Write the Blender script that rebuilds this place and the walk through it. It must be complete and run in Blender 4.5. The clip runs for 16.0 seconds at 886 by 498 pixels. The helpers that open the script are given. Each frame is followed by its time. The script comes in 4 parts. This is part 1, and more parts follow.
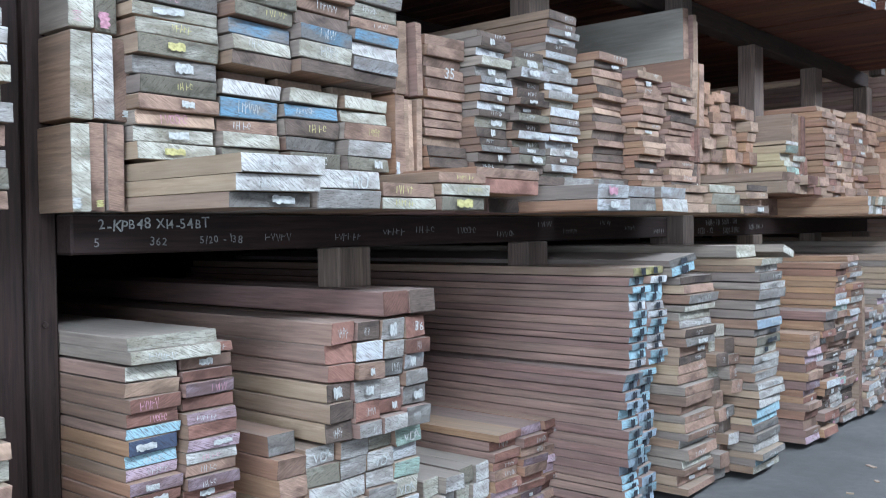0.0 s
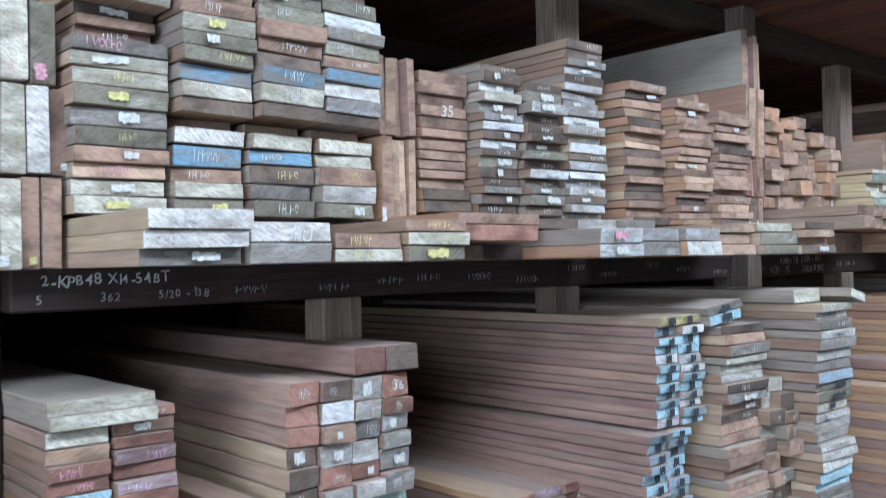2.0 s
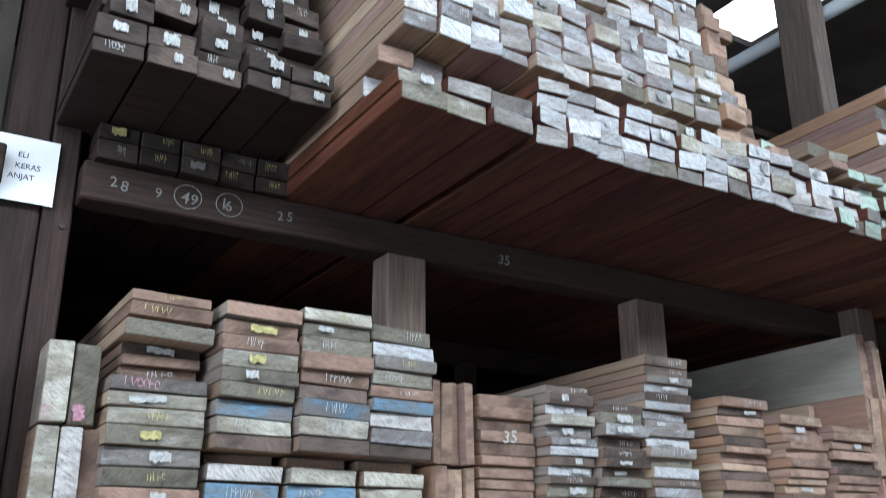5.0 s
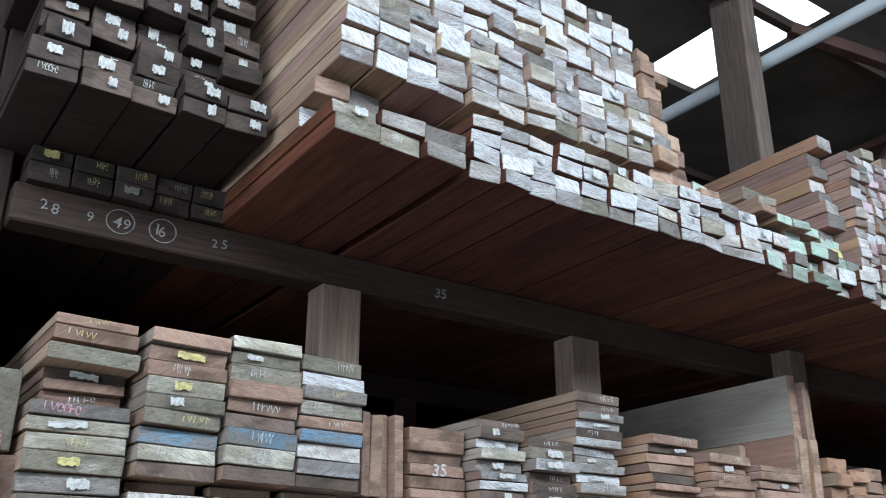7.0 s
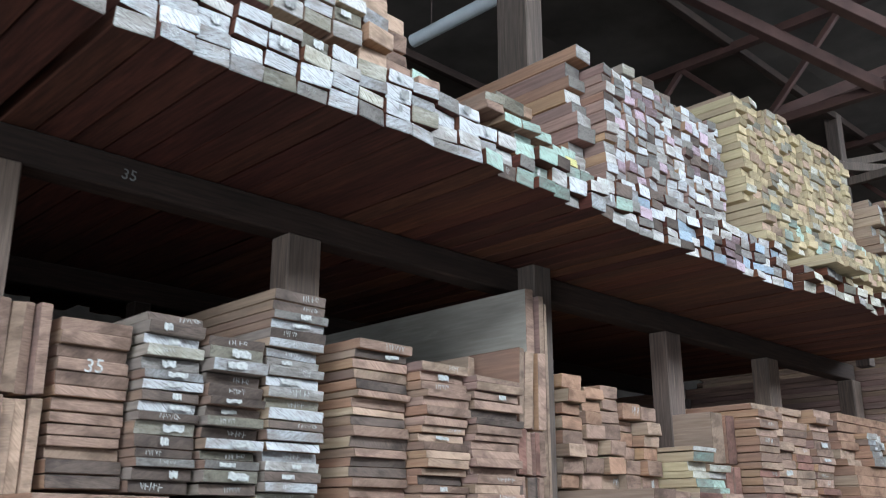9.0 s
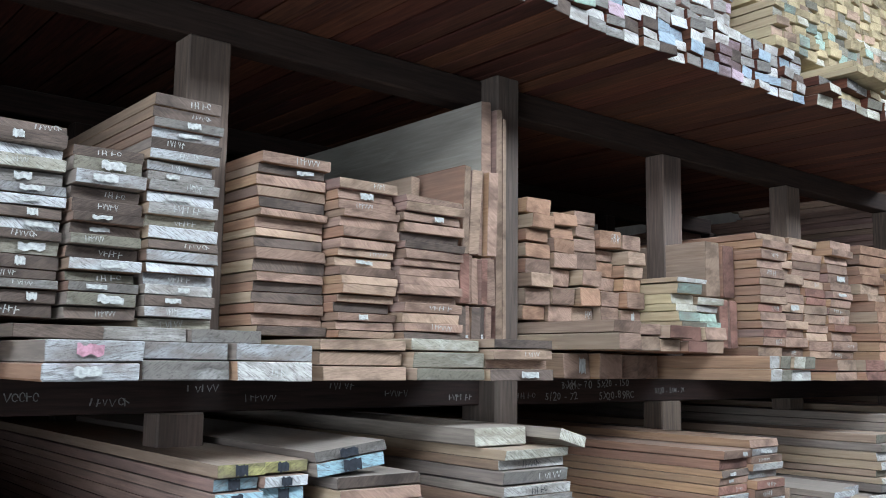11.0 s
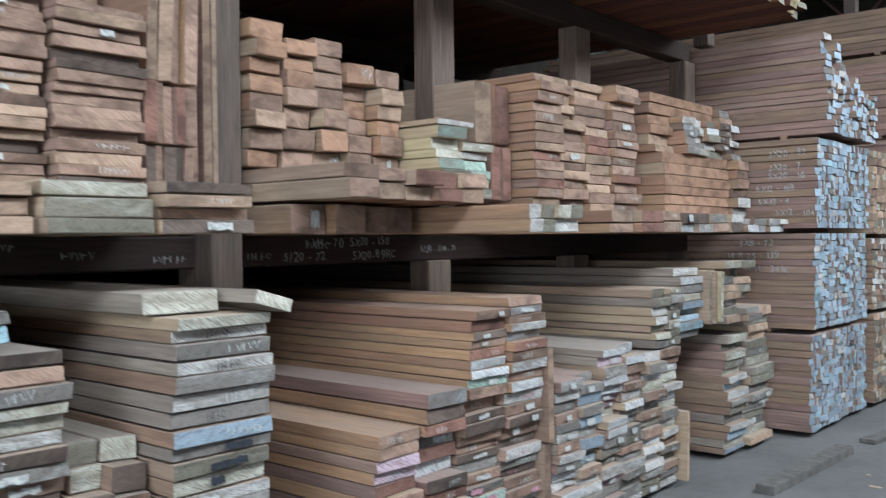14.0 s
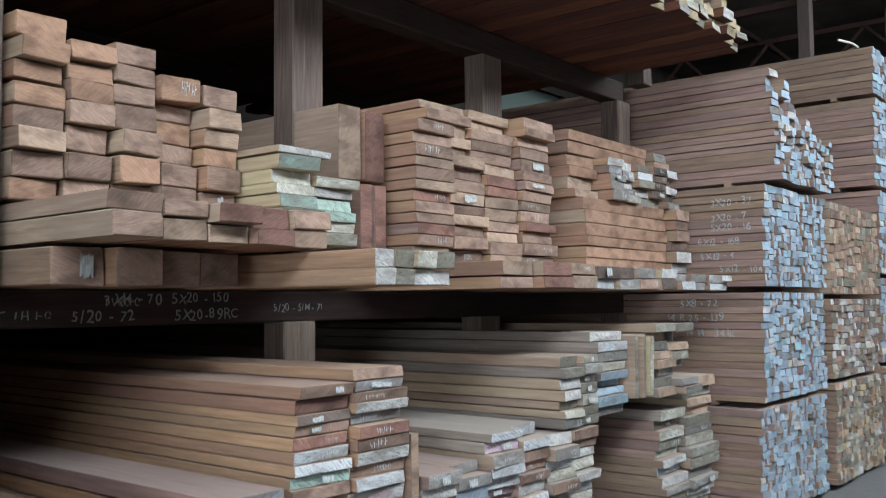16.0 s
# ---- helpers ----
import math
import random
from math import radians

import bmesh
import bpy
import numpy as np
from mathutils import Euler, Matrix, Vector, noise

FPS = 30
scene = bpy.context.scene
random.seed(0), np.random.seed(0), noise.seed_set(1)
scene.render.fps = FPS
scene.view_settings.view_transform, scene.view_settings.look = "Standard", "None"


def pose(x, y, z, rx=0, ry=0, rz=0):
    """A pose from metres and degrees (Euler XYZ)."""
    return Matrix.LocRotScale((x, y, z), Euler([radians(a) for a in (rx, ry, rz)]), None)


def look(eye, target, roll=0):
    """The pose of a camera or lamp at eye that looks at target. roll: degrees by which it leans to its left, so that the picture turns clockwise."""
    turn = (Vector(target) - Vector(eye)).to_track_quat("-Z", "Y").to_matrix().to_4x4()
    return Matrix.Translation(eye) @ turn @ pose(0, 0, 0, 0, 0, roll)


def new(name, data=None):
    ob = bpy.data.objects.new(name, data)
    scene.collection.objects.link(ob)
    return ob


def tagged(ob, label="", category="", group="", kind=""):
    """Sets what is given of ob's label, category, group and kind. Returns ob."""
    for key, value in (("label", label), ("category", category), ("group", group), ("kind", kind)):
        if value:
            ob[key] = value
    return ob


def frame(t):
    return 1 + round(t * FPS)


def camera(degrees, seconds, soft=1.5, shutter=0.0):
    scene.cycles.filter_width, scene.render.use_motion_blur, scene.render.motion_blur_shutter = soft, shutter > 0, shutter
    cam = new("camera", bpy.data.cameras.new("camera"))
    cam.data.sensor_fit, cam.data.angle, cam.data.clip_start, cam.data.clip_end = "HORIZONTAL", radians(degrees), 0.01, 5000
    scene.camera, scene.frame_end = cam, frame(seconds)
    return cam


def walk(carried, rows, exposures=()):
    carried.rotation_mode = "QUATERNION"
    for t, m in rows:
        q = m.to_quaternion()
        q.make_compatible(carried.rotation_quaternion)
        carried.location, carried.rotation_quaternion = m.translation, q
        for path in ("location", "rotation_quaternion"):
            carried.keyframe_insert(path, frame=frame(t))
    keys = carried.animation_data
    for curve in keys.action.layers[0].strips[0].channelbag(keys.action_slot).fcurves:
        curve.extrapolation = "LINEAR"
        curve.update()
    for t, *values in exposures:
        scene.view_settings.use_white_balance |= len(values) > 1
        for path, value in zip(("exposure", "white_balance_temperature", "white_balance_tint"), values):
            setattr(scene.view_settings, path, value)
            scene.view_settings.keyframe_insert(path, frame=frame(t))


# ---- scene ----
cam = camera(51.8, 16.0, soft=0.6, shutter=0.4)
PATH = [
    (0, (-0.04, -0.003, 1.526), (-1.334, 1.521, 1.487), -0.8),
    (0.5, (-0.067, 0.132, 1.542), (-1.374, 1.644, 1.452), -2.0),
    (1, (0.019, 0.316, 1.524), (-1.361, 1.762, 1.453), -1.3),
    (1.5, (0.133, 0.467, 1.537), (-1.332, 1.826, 1.465), -1.8),
    (2, (0.189, 0.629, 1.603), (-1.307, 1.956, 1.632), -1.2),
    (2.5, (0.125, 0.817, 1.617), (-1.382, 2.118, 1.799), -2.0),
    (3, (0.146, 0.922, 1.66), (-1.445, 2.101, 1.945), -1.3),
    (3.5, (0.254, 1.02, 1.719), (-1.402, 2.068, 2.116), -0.5),
    (4, (0.312, 1.058, 1.729), (-1.353, 2.079, 2.161), -0.3),
    (4.5, (0.337, 1.071, 1.746), (-1.306, 2.083, 2.272), -0.1),
    (5, (0.349, 1.07, 1.774), (-1.262, 2.06, 2.425), -0.3),
    (5.2, (0.352, 1.069, 1.807), (-1.245, 2.059, 2.493), 0.2),
    (7.3, (0.428, 1.168, 1.727), (-1.083, 2.252, 2.463), -0.2),
    (7.5, (0.434, 1.194, 1.719), (-1.047, 2.342, 2.419), -0.6),
    (8, (0.418, 1.358, 1.732), (-1.002, 2.631, 2.333), -0.8),
    (8.5, (0.392, 1.648, 1.712), (-0.939, 2.999, 2.348), -2.1),
    (9, (0.533, 1.918, 1.695), (-0.84, 3.25, 2.28), 0.1),
    (9.5, (0.604, 2.177, 1.691), (-0.829, 3.492, 2.161), 0.5),
    (9.7, (0.586, 2.284, 1.689), (-0.87, 3.595, 2.091), 0.2),
    (11.8, (0.584, 2.945, 1.666), (-0.948, 4.217, 1.857), 0.4),
    (12, (0.605, 2.985, 1.668), (-0.914, 4.276, 1.828), 0.3),
    (12.5, (0.667, 3.049, 1.671), (-0.813, 4.388, 1.809), 0.3),
    (13, (0.568, 3.199, 1.631), (-0.845, 4.611, 1.727), 0.1),
    (13.5, (0.443, 3.449, 1.609), (-0.891, 4.936, 1.691), 0.4),
    (14, (0.422, 3.672, 1.58), (-0.876, 5.193, 1.559), -0.6),
    (14.5, (0.451, 3.973, 1.549), (-0.817, 5.517, 1.459), 2.8),
    (15, (0.379, 4.237, 1.548), (-0.843, 5.819, 1.481), 1.6),
    (15.5, (0.315, 4.479, 1.557), (-0.904, 6.065, 1.57), 0.8),
    (16, (0.255, 4.735, 1.54), (-1.004, 6.284, 1.659), -0.5),
]
EXPOSURE = [(0.0, 0.12, 5530, 10), (2.0, 0.16, 5540, 10), (4.0, 0.02, 5700, 10), (5.0, -0.16, 5780, 10), (8.5, -0.1, 5850, 9), (12.5, 0.0, 5900, 9), (16.0, -0.04, 5980, 9)]
walk(cam, [(t, look(eye, target, roll)) for t, eye, target, roll in PATH], EXPOSURE)

# ---- daylight: overcast sky outside the open front of the shed ----
world = bpy.data.worlds.new("overcast_sky")
scene.world = world
world.use_nodes = True
wn = world.node_tree
sky = wn.nodes.new("ShaderNodeTexSky")
sky.sky_type, sky.sun_disc = "NISHITA", False
sky.sun_elevation, sky.sun_rotation = radians(55), radians(90)
sky.dust_density, sky.ozone_density = 4.0, 1.0
wn.links.new(sky.outputs[0], wn.nodes["Background"].inputs[0])
wn.nodes["Background"].inputs[1].default_value = 0.022
sun = new("sun", bpy.data.lights.new("sun", "SUN"))
sun.data.energy, sun.data.angle, sun.data.color = 0.6, radians(25), (1.0, 0.97, 0.92)
sun.matrix_world = look((12, 2, 17), (0, 6, 0))
# Added lamp under the roof above the aisle; brightens the rack front.
front = new("open_front_daylight", bpy.data.lights.new("open_front_daylight", "AREA"))
front.data.shape, front.data.size, front.data.size_y = "RECTANGLE", 24.0, 2.4
front.data.energy, front.data.color = 3000, (0.95, 0.985, 1.0)
front.matrix_world = look((1.8, 5.8, 5.75), (-2.6, 5.8, 1.4))
entrance = new("south_entrance_daylight", bpy.data.lights.new("south_entrance_daylight", "AREA"))
entrance.data.shape, entrance.data.size, entrance.data.size_y = "RECTANGLE", 6.0, 3.6
entrance.data.energy, entrance.data.color = 620, (0.95, 0.985, 1.0)
entrance.matrix_world = look((2.6, -5.9, 2.0), (-1.2, 4.0, 1.0))


# ---- materials ----
def shader(name, rough=0.85):
    m = bpy.data.materials.new(name)
    m.use_nodes = True
    b = m.node_tree.nodes["Principled BSDF"]
    b.inputs["Roughness"].default_value = rough
    b.inputs["Specular IOR Level"].default_value = 0.25
    return m, m.node_tree, b


def mixed(t, fac, a, b, mode="MIX"):
    n = t.nodes.new("ShaderNodeMix")
    n.data_type, n.blend_type = "RGBA", mode
    for k, v in ((0, fac), (6, a), (7, b)):
        if isinstance(v, (int, float)):
            n.inputs[k].default_value = v
        elif isinstance(v, tuple):
            n.inputs[k].default_value = (*v, 1)
        else:
            t.links.new(v, n.inputs[k])
    return n.outputs[2]


def ramped(t, value, lo, hi, a=0.0, b=1.0):
    n = t.nodes.new("ShaderNodeMapRange")
    t.links.new(value, n.inputs[0])
    for k, v in zip((1, 2, 3, 4), (lo, hi, a, b)):
        n.inputs[k].default_value = v
    return n.outputs[0]


def place(t, stretch):
    """Object coordinates, shifted for each object, stretched."""
    co, info = t.nodes.new("ShaderNodeTexCoord"), t.nodes.new("ShaderNodeObjectInfo")
    sc = t.nodes.new("ShaderNodeVectorMath")
    sc.operation = "MULTIPLY_ADD"
    t.links.new(co.outputs["Object"], sc.inputs[0])
    sc.inputs[1].default_value = stretch
    mul = t.nodes.new("ShaderNodeVectorMath")
    mul.operation = "SCALE"
    mul.inputs[0].default_value = (37.0, 53.0, 71.0)
    t.links.new(info.outputs["Random"], mul.inputs[3])
    t.links.new(mul.outputs[0], sc.inputs[2])
    return sc.outputs[0], info.outputs["Random"]


def grainy(t, vec, scale, detail=4.0, rough=0.6):
    n = t.nodes.new("ShaderNodeTexNoise")
    n.inputs["Scale"].default_value, n.inputs["Detail"].default_value, n.inputs["Roughness"].default_value = scale, detail, rough
    if vec is not None:
        t.links.new(vec, n.inputs["Vector"])
    return n.outputs[0]


def bumped(t, b, height, strength, distance):
    n = t.nodes.new("ShaderNodeBump")
    n.inputs["Strength"].default_value, n.inputs["Distance"].default_value = strength, distance
    t.links.new(height, n.inputs["Height"])
    t.links.new(n.outputs[0], b.inputs["Normal"])


def wood(name, dark, light, dust=0.5, dust_colour=(0.36, 0.33, 0.30), rough=0.8, film=0.2, along="x"):
    """Sawn timber, grain along x, each piece of its own shade, with dust on what faces up."""
    m, t, b = shader(name, rough)
    vec, rnd = place(t, {"x": (1.2, 22.0, 22.0), "y": (22.0, 1.2, 22.0), "z": (22.0, 22.0, 1.2)}[along])
    fine = grainy(t, vec, 3.0, 6.0)
    col = mixed(t, ramped(t, fine, 0.3, 0.7), dark, light)
    wide, _ = place(t, {"x": (0.7, 4.0, 4.0), "y": (4.0, 0.7, 4.0), "z": (4.0, 4.0, 0.7)}[along])
    patch = grainy(t, wide, 1.6, 3.0)
    col = mixed(t, ramped(t, patch, 0.35, 0.7, 0.0, 0.55), col, tuple(c * 0.5 for c in dark))
    scuff, _ = place(t, {"x": (3.0, 30.0, 30.0), "y": (30.0, 3.0, 30.0), "z": (30.0, 30.0, 3.0)}[along])
    col = mixed(t, ramped(t, grainy(t, scuff, 1.0, 5.0, 0.7), 0.58, 0.72, 0.0, 0.4), col, tuple(min(1, c * 1.35) for c in light))
    shade = t.nodes.new("ShaderNodeHueSaturation")
    t.links.new(ramped(t, rnd, 0, 1, 0.8, 1.2), shade.inputs["Value"])
    t.links.new(ramped(t, rnd, 0, 1, 0.49, 0.515), shade.inputs["Hue"])
    t.links.new(col, shade.inputs["Color"])
    geo, sep = t.nodes.new("ShaderNodeNewGeometry"), t.nodes.new("ShaderNodeSeparateXYZ")
    t.links.new(geo.outputs["Normal"], sep.inputs[0])
    up = t.nodes.new("ShaderNodeMath")
    up.operation = "MULTIPLY"
    t.links.new(ramped(t, sep.outputs[2], 0.3, 0.95, film, dust), up.inputs[0])
    t.links.new(ramped(t, patch, 0.3, 0.6, 0.6, 1.0), up.inputs[1])
    under = t.nodes.new("ShaderNodeMath")
    under.operation = "MULTIPLY"
    t.links.new(up.outputs[0], under.inputs[0])
    t.links.new(ramped(t, sep.outputs[2], -0.9, -0.2), under.inputs[1])
    t.links.new(mixed(t, under.outputs[0], shade.outputs[0], dust_colour), b.inputs["Base Color"])
    bumped(t, b, fine, 0.35, 0.002)
    return m


def cut_end(name, dark, light, paint=None, cover=0.0, spread=0.35):
    """A cross-cut end: slanting saw marks, checks and dirt, with brushed paint that covers more of one piece than of the next."""
    m, t, b = shader(name, 0.85)
    turn = t.nodes.new("ShaderNodeVectorRotate")
    turn.rotation_type = "X_AXIS"
    vec, rnd = place(t, (1.0, 1.0, 1.0))
    t.links.new(vec, turn.inputs["Vector"])
    t.links.new(ramped(t, rnd, 0, 1, -0.9, 0.9), turn.inputs["Angle"])
    sc = t.nodes.new("ShaderNodeVectorMath")
    sc.operation = "MULTIPLY"
    t.links.new(turn.outputs[0], sc.inputs[0])
    sc.inputs[1].default_value = (1.0, 14.0, 150.0)
    saw = grainy(t, sc.outputs[0], 1.6, 5.0, 0.7)
    col = mixed(t, ramped(t, saw, 0.38 if paint else 0.2, 0.64 if paint else 0.8), tuple(c * 0.8 for c in dark), tuple(c * 1.08 for c in light))
    soft, _ = place(t, (1.0, 7.0, 14.0))
    blot = grainy(t, soft, 1.0, 3.0, 0.55)
    col = mixed(t, ramped(t, blot, 0.46, 0.66, 0.0, 0.65), col, tuple(c * 0.45 for c in dark))
    if paint:
        vec3, _ = place(t, (1.0, 6.0, 18.0))
        worn = grainy(t, vec3, 1.0, 6.0, 0.62)
        lift = t.nodes.new("ShaderNodeMath")
        lift.operation = "ADD"
        t.links.new(worn, lift.inputs[0])
        t.links.new(ramped(t, rnd, 0, 1, -0.13, 0.13), lift.inputs[1])
        edge = 0.5 - (cover - 0.5) * 0.75
        col = mixed(t, ramped(t, lift.outputs[0], edge - 0.13, edge + 0.09, 0.0, 0.92), col, paint)
        col = mixed(t, ramped(t, saw, 0.47, 0.62, 0.0, 0.75), col, tuple(c * 0.6 for c in dark))
    fine, _ = place(t, (30.0, 30.0, 60.0))
    speck = grainy(t, fine, 3.0, 3.0, 0.7)
    col = mixed(t, ramped(t, speck, 0.57, 0.70, 0.0, 0.65 if paint else 0.2), col, tuple(c * 0.3 for c in dark))
    shade = t.nodes.new("ShaderNodeHueSaturation")
    t.links.new(ramped(t, rnd, 0, 1, 1 - spread, 1 + spread), shade.inputs["Value"])
    t.links.new(col, shade.inputs["Color"])
    t.links.new(shade.outputs[0], b.inputs["Base Color"])
    bumped(t, b, saw, 0.6 if paint else 0.35, 0.003)
    return m


def daub(name, colour):
    """Chalk or brushed paint, thin and patchy."""
    m, t, b = shader(name, 0.95)
    vec, _ = place(t, (40.0, 40.0, 40.0))
    n = grainy(t, vec, 2.0, 4.0)
    t.links.new(mixed(t, ramped(t, n, 0.35, 0.6), tuple(c * 0.55 for c in colour), colour), b.inputs["Base Color"])
    return m


RED = wood("red_brown_sawn_wood", (0.17, 0.095, 0.078), (0.38, 0.235, 0.195))
# Darker reds: shade on the upper tier's undersides is mixed into the wood colour.
SHADE_WARM = wood("shaded_warm_red_wood", (0.07, 0.026, 0.015), (0.19, 0.072, 0.038), film=0.0)
SHADE_RED = wood("shaded_red_wood", (0.040, 0.014, 0.010), (0.125, 0.044, 0.028), film=0.0)
UPRIGHT = wood("lighter_upright_timber", (0.065, 0.045, 0.037), (0.20, 0.145, 0.115), 0.3, film=0.1, along="z")
BROWN = wood("brown_sawn_wood", (0.15, 0.085, 0.055), (0.33, 0.21, 0.14))
ORANGE = wood("orange_brown_sawn_wood", (0.24, 0.12, 0.065), (0.44, 0.25, 0.15))
TAN = wood("tan_sawn_wood", (0.28, 0.19, 0.12), (0.48, 0.36, 0.26))
PALE = wood("pale_yellow_sawn_wood", (0.38, 0.30, 0.17), (0.56, 0.46, 0.29))
GREY = wood("weathered_grey_wood", (0.16, 0.13, 0.11), (0.33, 0.28, 0.24), 0.6)
FRAME = wood("dark_rack_timber", (0.013, 0.008, 0.007), (0.046, 0.026, 0.021), 0.2, film=0.015, along="y")
MAINPOST = wood("dark_upright_timber", (0.013, 0.008, 0.007), (0.048, 0.028, 0.024), 0.2, film=0.015, along="z")
POST = wood("worn_post_timber", (0.036, 0.027, 0.023), (0.125, 0.09, 0.074), 0.3, film=0.1, along="z")
PANEL = wood("grey_green_panel_wood", (0.24, 0.23, 0.20), (0.36, 0.345, 0.31), 0.3)

E_BROWN = cut_end("brown_cut_end", (0.13, 0.085, 0.064), (0.32, 0.22, 0.17))
E_RED = cut_end("red_brown_cut_end", (0.11, 0.055, 0.043), (0.26, 0.145, 0.115))
E_TAN = cut_end("tan_cut_end", (0.20, 0.14, 0.10), (0.40, 0.29, 0.215))
E_NAVY = cut_end("navy_painted_cut_end", (0.04, 0.045, 0.055), (0.12, 0.12, 0.13), (0.045, 0.06, 0.10), 0.75)
E_SOOT = cut_end("sooty_cut_end", (0.022, 0.018, 0.016), (0.075, 0.058, 0.05))
E_DARK = cut_end("dark_cut_end", (0.045, 0.036, 0.032), (0.15, 0.115, 0.095))
E_OLIVE = cut_end("olive_grey_cut_end", (0.14, 0.13, 0.10), (0.33, 0.31, 0.25), (0.40, 0.395, 0.345), 0.40)
E_GREY = cut_end("grey_cut_end", (0.13, 0.12, 0.11), (0.34, 0.32, 0.295), (0.42, 0.42, 0.405), 0.42)
E_WHITE = cut_end("white_painted_cut_end", (0.16, 0.14, 0.13), (0.36, 0.33, 0.31), (0.41, 0.435, 0.45), 0.58)
E_BLUE = cut_end("light_blue_painted_cut_end", (0.13, 0.12, 0.12), (0.30, 0.28, 0.27), (0.24, 0.38, 0.44), 0.66)
E_DEEP = cut_end("strong_blue_painted_cut_end", (0.12, 0.12, 0.12), (0.27, 0.27, 0.27), (0.13, 0.25, 0.36), 0.50)
E_ICE = cut_end("pale_blue_painted_cut_end", (0.16, 0.17, 0.19), (0.34, 0.37, 0.42), (0.27, 0.35, 0.42), 0.72, 0.28)
E_MINT = cut_end("mint_green_painted_cut_end", (0.13, 0.14, 0.12), (0.30, 0.32, 0.28), (0.27, 0.37, 0.32), 0.54)
E_PINK = cut_end("pink_mauve_painted_cut_end", (0.12, 0.08, 0.08), (0.28, 0.20, 0.20), (0.38, 0.30, 0.35), 0.52)
E_YELLOW = cut_end("yellow_painted_cut_end", (0.16, 0.14, 0.08), (0.34, 0.30, 0.20), (0.50, 0.48, 0.20), 0.58)
E_BOARD = cut_end("plain_board_face", (0.20, 0.115, 0.075), (0.35, 0.22, 0.15), spread=0.2)
E_PALE = cut_end("pale_yellow_cut_end", (0.20, 0.155, 0.09), (0.42, 0.35, 0.215))
CHALK = daub("white_chalk", (0.44, 0.46, 0.45))
CHALK_YELLOW = daub("yellow_crayon", (0.46, 0.43, 0.19))
CHALK_PINK = daub("pink_paint", (0.46, 0.25, 0.31))
CHALK_DIM = daub("faded_chalk", (0.25, 0.255, 0.25))
PITCH = daub("black_paint", (0.03, 0.035, 0.045))


def plain(name, colour, rough=0.7, grain=0.25, size=6.0, metal=0.0, relief=0.0):
    m, t, b = shader(name, rough)
    vec, _ = place(t, (1, 1, 1))
    n = grainy(t, vec, size, 6.0)
    t.links.new(mixed(t, ramped(t, n, 0.3, 0.7), tuple(c * (1 - grain) for c in colour), tuple(min(1, c * (1 + grain)) for c in colour)), b.inputs["Base Color"])
    b.inputs["Metallic"].default_value = metal
    if relief:
        bumped(t, b, n, 0.6, relief)
    return m


def dusty_floor():
    m, t, b = shader("dusty_concrete", 0.75)
    co = t.nodes.new("ShaderNodeTexCoord")
    big, small = grainy(t, co.outputs["Object"], 0.9, 5.0), grainy(t, co.outputs["Object"], 14.0, 8.0, 0.7)
    col = mixed(t, ramped(t, big, 0.3, 0.7), (0.09, 0.092, 0.092), (0.17, 0.172, 0.17))
    col = mixed(t, ramped(t, small, 0.4, 0.75, 0.0, 0.6), col, (0.09, 0.088, 0.085))
    t.links.new(col, b.inputs["Base Color"])
    bumped(t, b, small, 0.5, 0.008)
    return m


FLOOR = dusty_floor()
EARTH = plain("trodden_earth", (0.12, 0.11, 0.09), 0.95, 0.3, 1.5, 0, 0.02)
WALL = plain("dark_board_wall", (0.045, 0.04, 0.035), 0.9, 0.35, 3.0)
TIN = plain("rusty_roof_sheet", (0.075, 0.068, 0.062), 0.75, 0.45, 1.2)
STEEL = plain("red_oxide_steel", (0.05, 0.026, 0.022), 0.65, 0.35, 5.0)
PIPE = plain("grey_pvc", (0.50, 0.56, 0.60), 0.4, 0.06)
PAPER = plain("white_paper", (0.78, 0.82, 0.84), 0.7, 0.04)
INK = plain("dark_ink", (0.05, 0.07, 0.10), 0.8, 0.1)
DUSTY = plain("dust_covered_timber", (0.115, 0.11, 0.105), 0.9, 0.35, 14, 0, 0.004)
ROPE = plain("pale_rope", (0.50, 0.48, 0.42), 0.9, 0.2, 60)
NAIL = plain("rusty_bolt", (0.06, 0.045, 0.04), 0.6, 0.3, 40, 0.6)


# ---- mesh helpers ----
def part(name, bm, material, parent, label=""):
    me = bpy.data.meshes.new(name)
    bm.to_mesh(me)
    bm.free()
    me.materials.append(material)
    ob = new(name, me)
    ob.parent = parent
    return tagged(ob, label)


def box(x0, x1, y0, y1, z0, z1, bevel=0.006, bm=None):
    made = bmesh.new()
    bmesh.ops.create_cube(made, size=1)
    bmesh.ops.transform(made, matrix=Matrix.LocRotScale(((x0 + x1) / 2, (y0 + y1) / 2, (z0 + z1) / 2), None, (x1 - x0, y1 - y0, z1 - z0)), verts=made.verts)
    if bevel:
        bmesh.ops.bevel(made, geom=made.edges[:], offset=bevel, segments=1, affect="EDGES")
    return made


def solid(name, x0, x1, y0, y1, z0, z1, material, label, category, kind="", bevel=0.006):
    return tagged(part(name, box(x0, x1, y0, y1, z0, z1, bevel), material, None), label, category, "", kind)


def bar(name, a, b, width, height, material, parent, label=""):
    """A straight bar of rectangular section from a to b."""
    a, b = Vector(a), Vector(b)
    bm = box(-(b - a).length / 2, (b - a).length / 2, -width / 2, width / 2, -height / 2, height / 2, 0.004)
    bmesh.ops.transform(bm, matrix=Matrix.Translation((a + b) / 2) @ (b - a).to_track_quat("X", "Z").to_matrix().to_4x4(), verts=bm.verts)
    return part(name, bm, material, parent, label)


